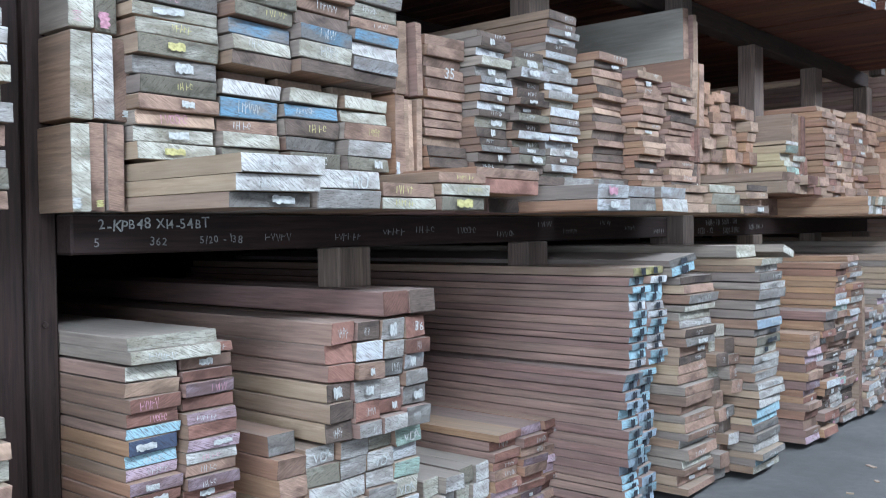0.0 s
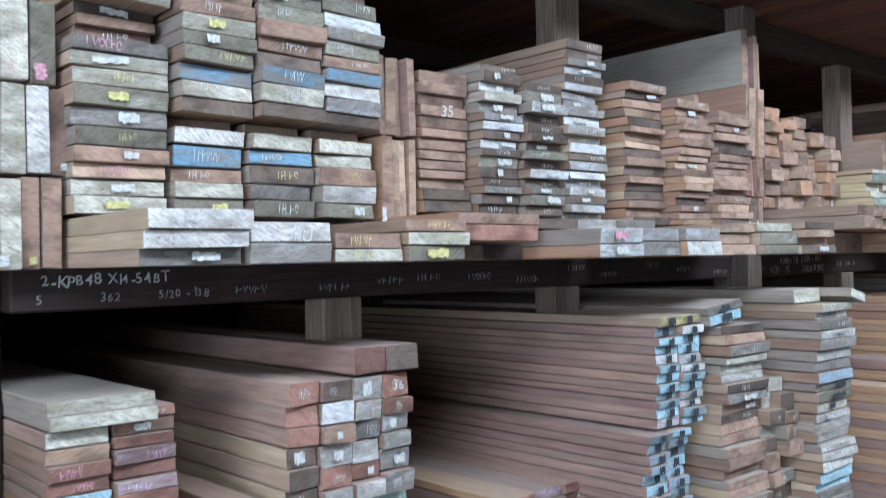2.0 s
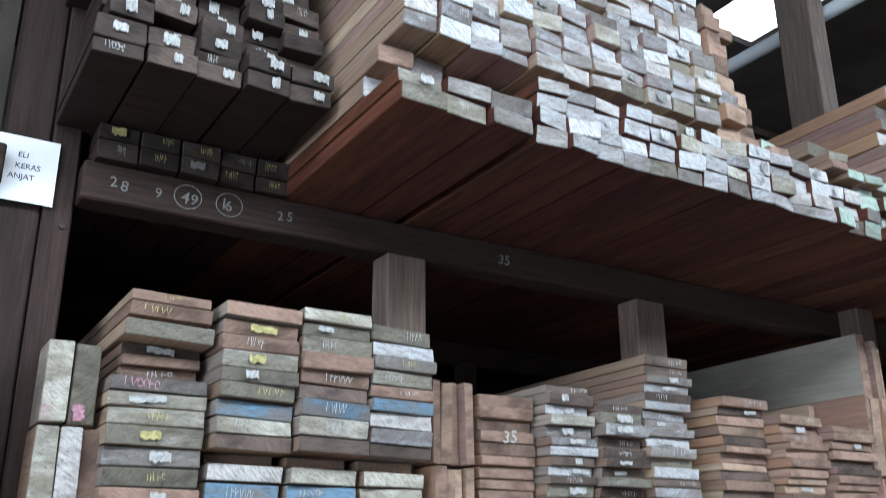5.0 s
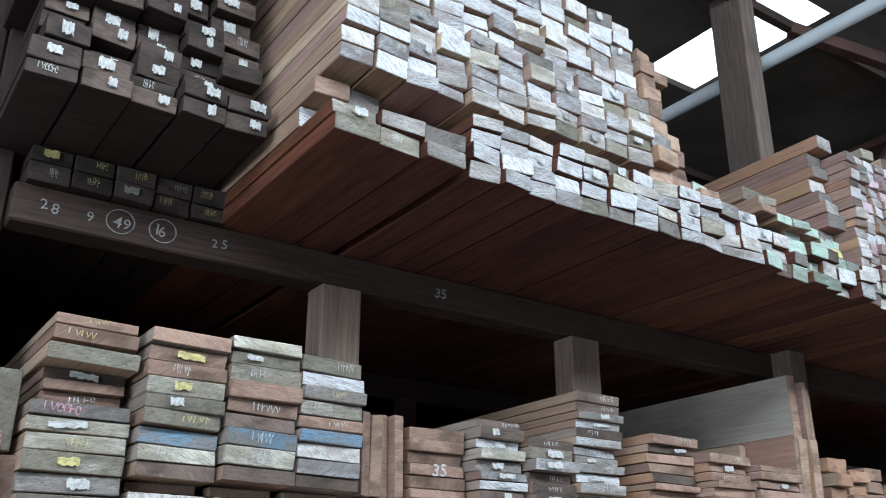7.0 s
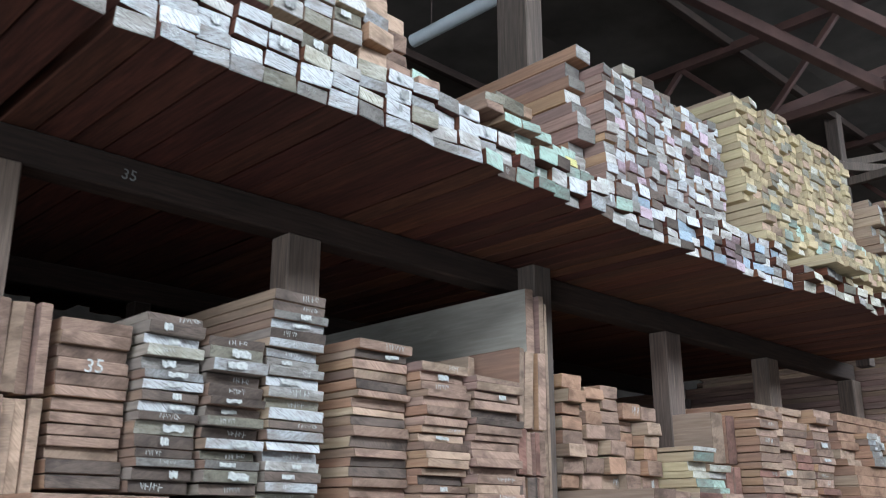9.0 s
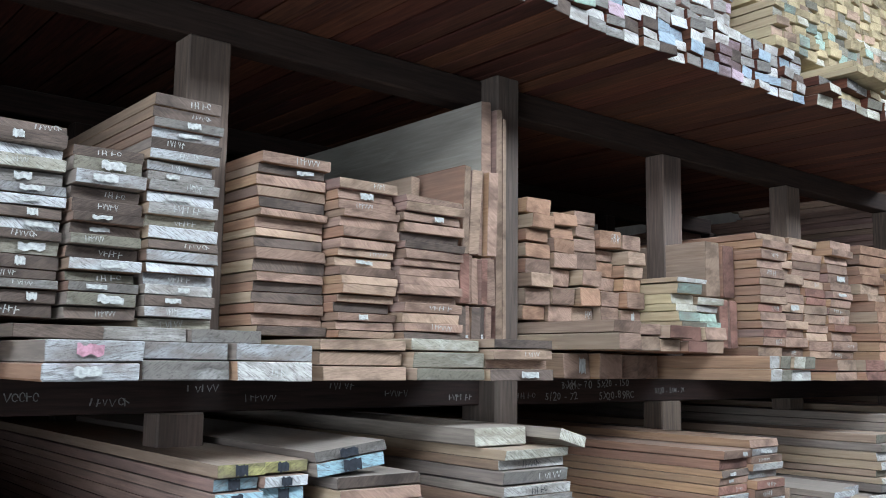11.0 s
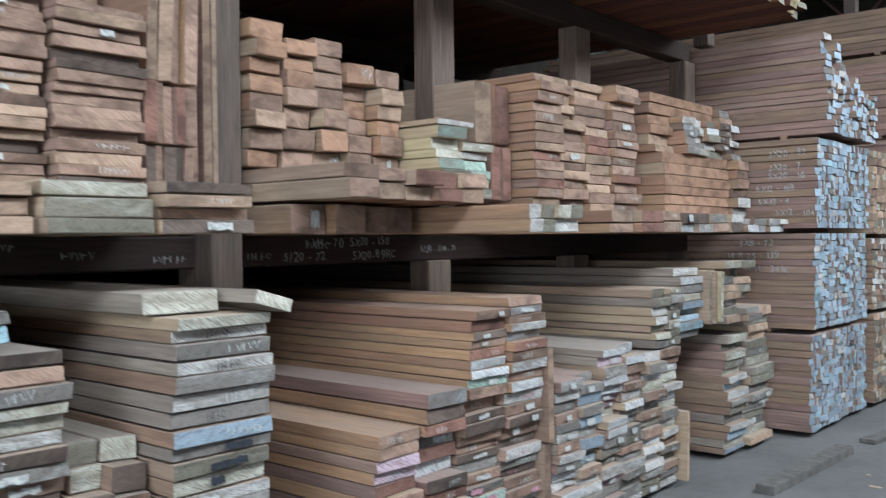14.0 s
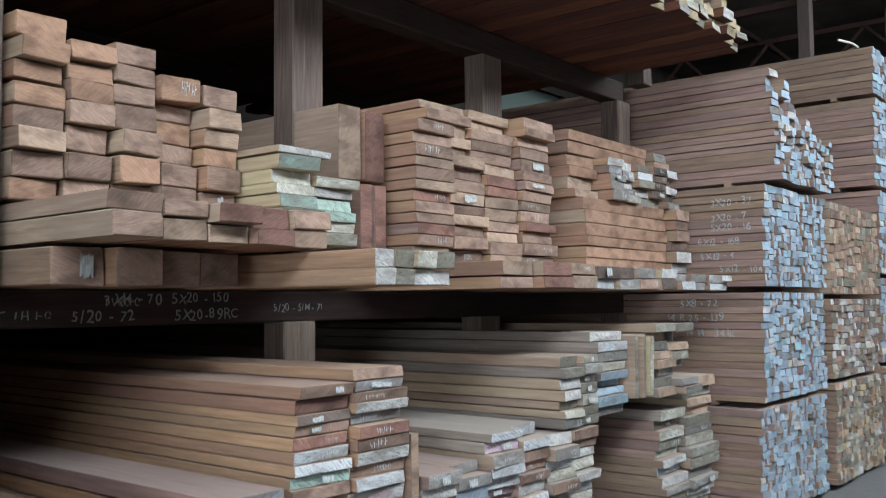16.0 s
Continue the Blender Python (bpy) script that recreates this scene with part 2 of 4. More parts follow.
def rod(name, points, radius, material, parent, label=""):
    cu = bpy.data.curves.new(name, "CURVE")
    cu.dimensions, cu.bevel_depth, cu.bevel_resolution, cu.use_fill_caps = "3D", radius, 3, True
    sp = cu.splines.new("POLY")
    sp.points.add(len(points) - 1)
    for p, q in zip(sp.points, points):
        p.co = (*q, 1)
    tmp = bpy.data.objects.new(name, cu)
    me = bpy.data.meshes.new_from_object(tmp)
    me.materials.clear()
    me.materials.append(material)
    ob = new(name, me)
    ob.parent = parent
    return tagged(ob, label)


def writing(text, m, size, material, parent, name="chalk_writing", thick=0.0006, shaky=1.0):
    """Hand-drawn letters, flat on a face: m is where they stand; each letter a little off its line."""
    r, bm, x = random.Random(text), bmesh.new(), 0.0
    for ch in (text if shaky else [text]):
        if ch != " ":
            cu = bpy.data.curves.new(name, "FONT")
            cu.body, cu.size, cu.extrude, cu.offset = ch, size * (1.0 + shaky * r.uniform(-0.12, 0.18)), thick, size * 0.004
            me = bpy.data.meshes.new_from_object(bpy.data.objects.new(name, cu))
            me.transform(pose(x, shaky * r.uniform(-0.09, 0.09) * size, 0, 0, 0, shaky * r.uniform(-11, 9)))
            bm.from_mesh(me)
            bpy.data.meshes.remove(me)
        x += size * (0.36 if len(ch) == 1 and ch in "1I/ -" else 0.48 if ch in "JEL" else 0.62)
    ob = part(name, bm, material, parent)
    ob.matrix_basis = m
    return ob


def facing_x(x, y, z, lean=0.0):
    """Text that reads from +x, along +y."""
    return Matrix.Translation((x, y, z)) @ Matrix(((0, 0, 1, 0), (1, 0, 0, 0), (0, 1, 0, 0), (0, 0, 0, 1))) @ pose(0, 0, 0, 0, 0, lean)


def facing_y(x, y, z, lean=0.0):
    """Text that reads from -y, along +x."""
    return Matrix.Translation((x, y, z)) @ pose(0, 0, 0, 90, 0, 0) @ pose(0, 0, 0, 0, 0, lean)


rng = random.Random(7)


def plank_mesh(length, w, h, body, end):
    """A sawn piece along -x from its cut end at x = 0; y across, z up from its underside; arrises worn, end not quite square."""
    c = min(w, h) * rng.uniform(0.03, 0.07)
    prof = [(-w / 2 + c, 0), (w / 2 - c, 0), (w / 2, c), (w / 2, h - c), (w / 2 - c, h), (-w / 2 + c, h), (-w / 2, h - c), (-w / 2, c)]
    rough = min(0.0045, h * 0.05)
    prof = [(y + rng.uniform(-rough, rough) * 0.7, z + rng.uniform(-rough, 0.0 if z > h / 2 else rough)) for y, z in prof]
    skew, rake, e = rng.uniform(-0.018, 0.018), rng.uniform(-0.009, 0.009), min(0.004, c)
    front = [(-e + skew * y / w + rake * z / h, y, z) for y, z in prof]
    cap = [(skew * y / w + rake * z / h, y * (1 - 2 * e / w), h / 2 + (z - h / 2) * (1 - 2 * e / h)) for y, z in prof]
    back = [(-length, y, z) for y, z in prof]
    verts, n = front + back + cap, 8
    faces = [(i, n + i, n + (i + 1) % n, (i + 1) % n) for i in range(n)]
    faces += [(2 * n + i, i, (i + 1) % n, 2 * n + (i + 1) % n) for i in range(n)]
    faces += [tuple(range(2 * n, 3 * n)), tuple(reversed(range(n, 2 * n)))]
    me = bpy.data.meshes.new("plank")
    me.from_pydata(verts, [], faces)
    me.materials.append(body)
    me.materials.append(end)
    for p in me.polygons:
        p.material_index = 1 if n <= p.index <= 2 * n else 0
    return me


def scrawl_mesh(material, seed):
    """A row of quick brush strokes, 0.1 wide and 0.03 high in the y-z plane."""
    r = random.Random(seed)
    verts, faces = [], []

    def stroke(pts, half):
        if verts:
            for p in (Vector(verts[-1][1:]), pts[0]):
                verts.extend([(0, p.x - 0.0001, p.y), (0, p.x + 0.0001, p.y)])
                i = len(verts) - 2
                faces.append((i - 2, i - 1, i + 1, i))
        for k, p in enumerate(pts):
            a = pts[min(k + 1, len(pts) - 1)] - pts[max(k - 1, 0)]
            side = Vector((-a.y, a.x)).normalized() * half * r.uniform(0.6, 1.2)
            verts.extend([(0, *(p - side)), (0, *(p + side))])
            if len(verts) > 2:
                i = len(verts) - 2
                faces.append((i - 2, i - 1, i + 1, i))

    x = -0.046
    while x < 0.042:
        wide, low, high, slant = r.uniform(0.009, 0.016), r.uniform(-0.015, -0.009), r.uniform(0.009, 0.015), r.uniform(-0.002, 0.005)
        kind = r.randrange(4)
        if kind == 0:
            stroke([Vector((x, low)), Vector((x + slant, high))], 0.0019)
        elif kind == 1:
            stroke([Vector((x, high)), Vector((x + wide * 0.45, low)), Vector((x + wide, high))], 0.0017)
        elif kind == 2:
            stroke([Vector((x + wide / 2 + wide / 2 * math.cos(q), (low + high) / 2 + (high - low) / 2 * math.sin(q))) for q in (k * 0.8 for k in range(8))], 0.0016)
        else:
            stroke([Vector((x, low)), Vector((x + slant, high))], 0.0018)
            stroke([Vector((x, r.uniform(-0.004, 0.006))), Vector((x + wide, r.uniform(-0.004, 0.008)))], 0.0016)
        x += wide + r.uniform(0.002, 0.007)
    me = bpy.data.meshes.new("chalk_mark")
    me.from_pydata(verts, [], faces)
    me.materials.append(material)
    return me


def daub_mesh(material, seed):
    """A brushed patch, 0.06 by 0.032, its ends frayed by the bristles."""
    r = random.Random(seed)
    n = 9
    top = [(0, -0.03 + 0.06 * k / n, 0.016 * r.uniform(0.55, 1.0)) for k in range(n + 1)]
    low = [(0, -0.03 + 0.06 * k / n + r.uniform(-0.002, 0.002), -0.016 * r.uniform(0.5, 1.0)) for k in range(n + 1)]
    me = bpy.data.meshes.new("paint_patch")
    me.from_pydata(low + top, [], [(k, k + 1, n + 2 + k, n + 1 + k) for k in range(n)])
    me.materials.append(material)
    return me


def mark_set(material):
    return [scrawl_mesh(material, k) for k in range(9)], [daub_mesh(material, k) for k in range(5)]


MARKS = {"white": mark_set(CHALK), "yellow": mark_set(CHALK_YELLOW), "pink": mark_set(CHALK_PINK), "black": mark_set(PITCH), "faded": mark_set(CHALK_DIM)}


def marked(plank, w, h, colours, daubs=0.3):
    colour = rng.choice(colours)
    scrawls, patches = MARKS[colour]
    is_daub = rng.random() < daubs
    ob = new("paint_patch" if is_daub else "chalk_mark", rng.choice(patches if is_daub else scrawls))
    ob.parent = plank
    wide = w * (rng.uniform(0.14, 0.4) if is_daub else rng.uniform(0.2, 0.42)) / (0.06 if is_daub else 0.1)
    high = h * rng.uniform(0.5, 0.8) / 0.032
    ob.matrix_basis = Matrix.LocRotScale((0.0135, rng.uniform(-0.2, 0.2) * w, h / 2), Euler((radians(rng.uniform(-5, 5)), 0, 0)), (1, min(wide, w * 0.85 / (0.06 if is_daub else 0.1)), high))
    return ob


def stack(label, x, y0, y1, z0, z1, cols, th, body, ends, length=4.0, loose=0.012, gap=0.005, marks=0.0, ink=("white",), daubs=0.3, band=False, lean=0.0, name="timber_stack", group="timber stacks", rows=None, tilt=0.0, last=None, order=False):
    """Sawn timber laid flat in columns, ends towards +x, between y0..y1 and z0..z1. th: thickness of a piece."""
    base = tagged(new(name), label, "timber stack", group)
    base.location = (x, (y0 + y1) / 2, z0)
    base.rotation_euler = (radians(tilt), 0, 0)
    w = (y1 - y0) / cols
    bodies = body if isinstance(body, (list, tuple)) else [body]
    for c in range(cols):
        z, col_shift = 0.0, rng.uniform(-loose, loose)
        top = (z1 - z0) + (0 if last is None else last[c])
        n = rows or max(1, round(top / th))
        heights = [rng.uniform(0.8, 1.2) if n < 30 else 1.0 for _ in range(n)]
        heights = [top * q / sum(heights) for q in heights]
        for k in range(n):
            step = heights[k]
            h, pw = step - rng.uniform(0.0008, gap), w * rng.uniform(0.94, 0.992) - 0.001
            end = ends[k % len(ends)] if order else rng.choice(ends)
            me = plank_mesh(length + rng.uniform(-0.15, 0.15), pw, h, rng.choice(bodies), end)
            ob = new("plank", me)
            ob.parent = base
            dx = rng.uniform(-2 * loose, loose) + col_shift + lean * z
            ob.matrix_basis = pose(dx, -(y1 - y0) / 2 + c * w + pw / 2 + rng.uniform(0.0, 0.3) * loose, z, rng.uniform(-0.3, 0.3), 0, rng.uniform(-0.12, 0.12))
            if band:
                for off, wd in ((rng.uniform(-0.1, 0.05), 0.26),):
                    bd = new("black_band", MARKS["black"][1][(k + c) % 5])
                    bd.parent, bd.matrix_basis = ob, Matrix.LocRotScale((0.0135, off * pw, h / 2), None, (1, pw * wd / 0.06, h * 1.05 / 0.032))
            if rng.random() < marks:
                marked(ob, pw, h, ink, daubs)
            z += step
    return base


def standing(label, x, y0, y1, z0, z1, count, body, ends, length=3.0, lean=0.0, marks=0.0, ink=("white",), tilt=0.0):
    """Boards set on edge side by side, ends towards +x."""
    base = tagged(new("board_bundle"), label, "boards", "boards on edge")
    base.location, base.rotation_euler = (x, (y0 + y1) / 2, z0), (radians(tilt), 0, 0)
    w = (y1 - y0) / count
    bodies = body if isinstance(body, (list, tuple)) else [body]
    for k in range(count):
        h, pw = (z1 - z0) * rng.uniform(0.95, 1.0), w * rng.uniform(0.86, 0.97)
        ob = new("board", plank_mesh(length, pw, h, rng.choice(bodies), rng.choice(ends)))
        ob.parent = base
        ob.matrix_basis = pose(rng.uniform(-0.03, 0.02), -(y1 - y0) / 2 + (k + 0.5) * w, 0, lean + rng.uniform(-0.4, 0.4), 0, 0)
        if rng.random() < marks:
            marked(ob, h * 0.5, pw * 0.8, ink, 0.6).rotation_euler = (radians(90), 0, 0)
    return base


# ---- the shed ----
ground = solid("ground", -400, 400, -400, 400, -0.6, -0.02, EARTH, "trodden bare earth yard outside the shed", "ground", "structure", 0)
floor = solid("floor", -7.4, 6.6, -6.0, 27.0, -0.3, 0.0, FLOOR, "dusty grey concrete shed floor with dirt", "floor", "structure", 0)
# Added partition: blocks light from the side so the rack interior stays dark.
solid("wall_partition", -7.4, -3.43, 1.22, 1.29, -0.02, 6.0, WALL, "added dark partition that keeps light out of the rack bay", "wall", "structure", 0)
for y0, y1, z0, z1 in ((-6.0, 15.4, -0.02, 6.0), (17.3, 27.0, -0.02, 6.0), (15.4, 17.3, -0.02, 4.35), (15.4, 17.3, 4.85, 6.0)):
    solid("wall_back", -7.6, -7.4, y0, y1, z0, z1, WALL, "dark boarded wall behind the timber racks", "wall", "structure", 0)
frosted = bpy.data.materials.new("frosted_sheet")
frosted.use_nodes = True
ft = frosted.node_tree
veil = ft.nodes.new("ShaderNodeBsdfTranslucent")
veil.inputs[0].default_value = (0.62, 0.70, 0.66, 1)
ft.links.new(veil.outputs[0], ft.nodes["Material Output"].inputs[0])
solid("window_1", -7.52, -7.5, 15.4, 17.3, 4.35, 4.85, frosted, "dull translucent sheet in a wall opening", "window", "structure", 0)
for x0, x1, z0 in ((-7.4, -0.5, -0.02), (-0.5, 5.7, 3.9), (5.7, 6.6, -0.02)):
    solid("wall_south", x0, x1, -6.2, -6.0, z0, 6.0, WALL, "dark boarded end wall beside the wide shed entrance", "wall", "structure", 0)
solid("wall_north", -7.4, 6.6, 27.0, 27.2, -0.02, 4.6, WALL, "dark boarded far end wall of the shed", "wall", "structure", 0)
# roof sheets leave a skylight slot over the rack
tagged(solid("ceiling", -7.6, -4.15, -6.2, 27.2, 6.0, 6.06, TIN, "dark underside of the sheet metal roof", "roof", "structure", 0))
tagged(solid("ceiling", -4.15, -2.75, -6.2, 6.32, 6.0, 6.06, TIN, "dark underside of the sheet metal roof", "roof", "structure", 0))
tagged(solid("ceiling", -4.15, -2.75, 7.0, 27.2, 6.0, 6.06, TIN, "dark underside of the sheet metal roof", "roof", "structure", 0))
tagged(solid("ceiling", -2.75, 6.8, -6.2, 27.2, 6.0, 6.06, TIN, "dark underside of the sheet metal roof", "roof", "structure", 0))

# ---- rack frame ----
def post(y0, y1, x0, x1, z0, z1, material, label):
    p = tagged(new("rack_post"), label, "post", "rack posts")
    p.location = (x1, (y0 + y1) / 2, z0)
    part("timber", box(x0 - x1, 0, -(y1 - y0) / 2, (y1 - y0) / 2, 0, z1 - z0, 0.008), material, p)
    return p


def bolted(p, y, z):
    bm = bmesh.new()
    bmesh.ops.create_cone(bm, cap_ends=True, segments=10, radius1=0.012, radius2=0.010, depth=0.012)
    bmesh.ops.transform(bm, matrix=pose(0.005, y, z, 0, 90, 0), verts=bm.verts)
    part("bolt", bm, NAIL, p, "rusty bolt head")


main = post(1.46, 1.565, -3.42, -3.15, 0, 6.0, MAINPOST, "dark reddish timber main post of the rack with bolts")
bolted(main, 0.0, 1.22)
bolted(main, 0.02, 2.98)
post(1.30, 1.455, -3.42, -3.17, 0, 6.0, MAINPOST, "worn grey timber post doubled beside the main post")
tall = post(6.05, 6.215, -3.2, -2.93, 0, 6.0, POST, "tall worn timber main post of the rack")
for y in (2.93, 4.40, 7.72, 9.26, 10.98):
    post(y - 0.065, y + 0.135, -3.19, -3.04, 1.62, 3.08, UPRIGHT, "worn timber upright between the rack beams")
    post(y - 0.12, y + 0.085, -3.19, -3.04, 0, 1.46, UPRIGHT, "worn timber upright under the lower rack beam")
for x in (-4.9, -6.6):
    for y in (1.45, 4.45, 6.1, 9.3, 10.95):
        post(y, y + 0.12, x - 0.12, x, 0, 3.08, MAINPOST, "dark timber upright at the back of the rack")


def beam(x0, x1, z0, z1, y0, y1, label):
    b = tagged(new("rack_beam"), label, "beam", "rack beams")
    b.location = (x1, y0, z0)
    part("timber", box(x0 - x1, 0, 0, y1 - y0, 0, z1 - z0, 0.008), FRAME, b)
    return b


low = beam(-3.2, -3.06, 1.46, 1.605, 1.57, 11.05, "dark timber lower rack beam chalked with sizes and counts")
high = beam(-3.2, -3.06, 3.08, 3.235, 1.57, 11.05, "dark timber upper rack beam with chalk numbers")
for x in (-4.95, -6.65):
    beam(x - 0.1, x, 1.46, 1.605, 1.3, 11.05, "dark timber back beam of the rack")
    beam(x - 0.1, x, 3.08, 3.235, 1.3, 11.05, "dark timber back beam of the rack")
beam(-3.2, -3.06, 1.46, 1.605, -4.0, 1.30, "dark timber lower rack beam of the next bay")
beam(-3.2, -3.06, 3.08, 3.235, -4.0, 1.30, "dark timber upper rack beam of the next bay")
for text, y, z, s in (("2-KPB48 X14-54BT", 0.10, 0.085, 0.052), ("5", 0.08, 0.025, 0.045), ("362", 0.30, 0.03, 0.042), ("5/20 - 138", 0.52, 0.03, 0.042)):
    writing(text, facing_x(0.004, y, z, 1), s, CHALK if z > 0.05 else CHALK_DIM, low)
for text, y, z, s in (("3X14 - 70  5X20 - 150", 5.12, 0.085, 0.058), ("5/20 - 72", 4.98, 0.02, 0.062), ("5X20-89RC", 5.44, 0.02, 0.062), ("5/20 - 5/M - 71", 5.98, 0.05, 0.045)):
    writing(text, facing_x(0.004, y, z, 1), s, CHALK_DIM, low)
for k in range(14):
    ob = new("chalk_mark", MARKS["faded"][0][k % 9])
    ob.parent, ob.matrix_basis = low, Matrix.LocRotScale((0.004, 0.95 + k * 0.33 + rng.uniform(-0.1, 0.1), rng.uniform(0.04, 0.11)), None, (1, 1.6, 1.2))
for text, y in (("28", 0.10), ("9", 0.27), ("49", 0.37), ("16", 0.53), ("25", 0.78), ("35", 1.9)):
    writing(text, facing_x(0.004, y, 0.06, -2), 0.06, CHALK_DIM, high)
for y in (0.40, 0.57):
    ring = [(0.004, y + 0.055 * math.cos(a), 0.08 + 0.05 * math.sin(a)) for a in (k * math.tau / 28 for k in range(29))]
    rod("chalk_ring", ring, 0.0022, CHALK_DIM, high)

# notice on the post
notice = tagged(new("paper_notice"), "white printed paper notice pinned to the rack post", "notice")
notice.location = (-3.135, 1.38, 3.175)
part("sheet", box(0, 0.002, -0.12, 0.108, -0.13, 0.13, 0), PAPER, notice)
for text, y, z in (("ELI", -0.035, 0.045), ("KERAS", -0.04, 0.0), ("ANJAT", -0.06, -0.042)):
    writing(text, facing_x(0.0035, y, z), 0.031, INK, notice, "lettering", 0.0004, 0.0)

# ---- upper shelf, first bay ----
Z0 = 1.61
standing("pale weathered boards on edge beside the rack post", -2.93, 1.50, 1.70, Z0, 1.915, 3, [TAN, GREY, BROWN], [E_OLIVE, E_GREY, E_BROWN], marks=0.5, ink=("yellow", "white"))
standing("grey weathered boards on edge above others", -2.93, 1.51, 1.74, 1.92, 2.215, 3, [GREY, GREY, BROWN], [E_GREY, E_OLIVE, E_BROWN], marks=0.5)
standing("pale board ends on edge at the top of the pile", -2.95, 1.51, 1.70, 2.225, 2.51, 2, [GREY, TAN], [E_OLIVE, E_GREY], marks=1.0, ink=("pink",))
O, G, W, B, D, T, K = E_OLIVE, E_GREY, E_WHITE, E_BROWN, E_DEEP, E_TAN, E_DARK
YW = ("yellow", "white")
pile = dict(gap=0.009, length=4.0, order=True)
stack("weathered thick planks with chalked olive grey ends", -2.87, 1.715, 2.06, 1.79, 2.40, 1, 0.06, [GREY, BROWN, TAN], [O, O, T, B, O, G, O, O, O, G], marks=0.75, ink=("yellow", "white", "yellow", "pink"), loose=0.014, daubs=0.4, **pile)
stack("brown planks set back in the chalked pile", -2.96, 1.76, 2.05, 2.40, 2.53, 1, 0.045, [BROWN, TAN], [B, B, K], marks=0.3, loose=0.02, **pile)
stack("pale weathered plank jutting out near the top", -2.82, 1.74, 2.06, 2.53, 2.59, 1, 0.06, [TAN], [O], loose=0.01, tilt=-1.5, **pile)
stack("brown weathered planks topping the chalked pile", -2.85, 1.75, 2.05, 2.60, 2.70, 1, 0.05, [TAN, BROWN], [B, B], marks=0.6, ink=YW, loose=0.012, tilt=-1.5, **pile)
for label, x, y0, y1, top, lower, upper in (
        ("weathered thick planks with olive and blue ends", -2.86, 2.07, 2.37, 2.69, [O, O, B, D, G], [K, O, D, O, O, O, B, B, B]),
        ("weathered thick planks with blue painted stripes", -2.85, 2.375, 2.665, 2.71, [O, G, K, D, O], [K, O, D, K, B, B, O, O, O, G]),
        ("weathered thick planks with white and blue ends", -2.84, 2.67, 2.955, 2.68, [O, G, B, O, O], [K, W, G, D, B, O, G, W, O])):
    stack(label, x - 0.015, y0 + 0.005, y1, 1.79, 2.115, 1, 0.065, [GREY, BROWN], lower, marks=0.7, ink=("white", "white", "yellow"), loose=0.014, daubs=0.4, **pile)
    solid("spacer_lath", x - 0.5, x - 0.1, y0 + 0.02, y1 - 0.02, 2.115, 2.155, BROWN, "thin dark lath laid between two layers of planks", "lath")
    stack(label, x + 0.07, y0, y1, 2.157, top, 1, 0.06, [GREY, BROWN], upper, marks=0.6, ink=("white", "white", "yellow"), loose=0.016, daubs=0.45, tilt=rng.uniform(-1.5, -0.5), **pile)
stack("wide weathered planks lying on the shelf edge", -2.36, 1.72, 2.07, Z0, 1.78, 1, 0.057, TAN, [E_OLIVE, E_GREY], marks=0.5, ink=("white",), loose=0.03)
ru = stack("grey weathered planks on the shelf edge, one lettered", -2.36, 2.08, 2.41, Z0, 1.75, 1, 0.07, GREY, [E_GREY, E_OLIVE], loose=0.02)
writing("RU", facing_x(0.026, -0.03, 0.075), 0.06, CHALK, ru)
stack("brown planks with yellow crayon on the shelf edge", -2.36, 2.42, 2.715, Z0, 1.715, 1, 0.052, BROWN, [E_BROWN, E_OLIVE], marks=1.0, ink=("yellow",))
stack("brown planks with yellow crayon on the shelf edge", -2.36, 2.72, 3.02, Z0, 1.765, 1, 0.052, BROWN, [E_BROWN, E_OLIVE, E_GREY], marks=1.0, ink=("yellow",))
standing("reddish brown boards standing on edge", -2.87, 3.0, 3.20, 1.79, 2.15, 4, [BROWN, RED, ORANGE], [E_BROWN, E_TAN], marks=0.3)
standing("reddish brown boards standing on edge", -2.87, 3.0, 3.19, 2.155, 2.50, 4, [BROWN, RED, ORANGE], [E_BROWN, E_TAN])
b35 = stack("brown planks with plain ends, one numbered", -2.86, 3.23, 3.52, 1.83, 2.46, 1, 0.05, [BROWN, ORANGE], [E_BROWN, E_BROWN, E_DARK, E_TAN], loose=0.016)
writing("35", facing_x(0.024, -0.06, 0.43), 0.065, CHALK, b35)
WH = [E_WHITE, E_WHITE, E_GREY, E_GREY, E_DARK, E_OLIVE]
stack("dark planks with white daubed ends", -2.8, 3.53, 3.79, 1.82, 2.52, 1, 0.044, [BROWN, GREY], WH + [E_DARK], marks=1.0, loose=0.018, daubs=0.6)
stack("dark planks with white daubed ends", -2.77, 3.80, 4.07, 1.82, 2.46, 1, 0.046, [BROWN, GREY], WH + [E_DARK], marks=1.0, loose=0.022, daubs=0.6)
stack("tall pile of planks with whitewashed ends", -2.76, 4.08, 4.37, 1.79, 2.70, 1, 0.044, [TAN, BROWN, GREY], WH + [E_WHITE], marks=0.8, loose=0.024)
stack("reddish planks lying along the shelf edge", -2.42, 3.03, 3.50, Z0 + 0.075, 1.80, 1, 0.055, ORANGE, [E_BROWN, E_RED], loose=0.02)
stack("brown planks under others on the shelf", -2.55, 3.03, 3.55, Z0, 1.68, 2, 0.065, RED, [E_BROWN, E_DARK])
stack("planks with white and pink ends on the shelf edge", -2.16, 3.56, 4.46, Z0, 1.735, 3, 0.06, [ORANGE, GREY], [E_WHITE, E_WHITE, E_GREY], marks=0.7, ink=("white", "white", "pink"), loose=0.02, daubs=0.6)
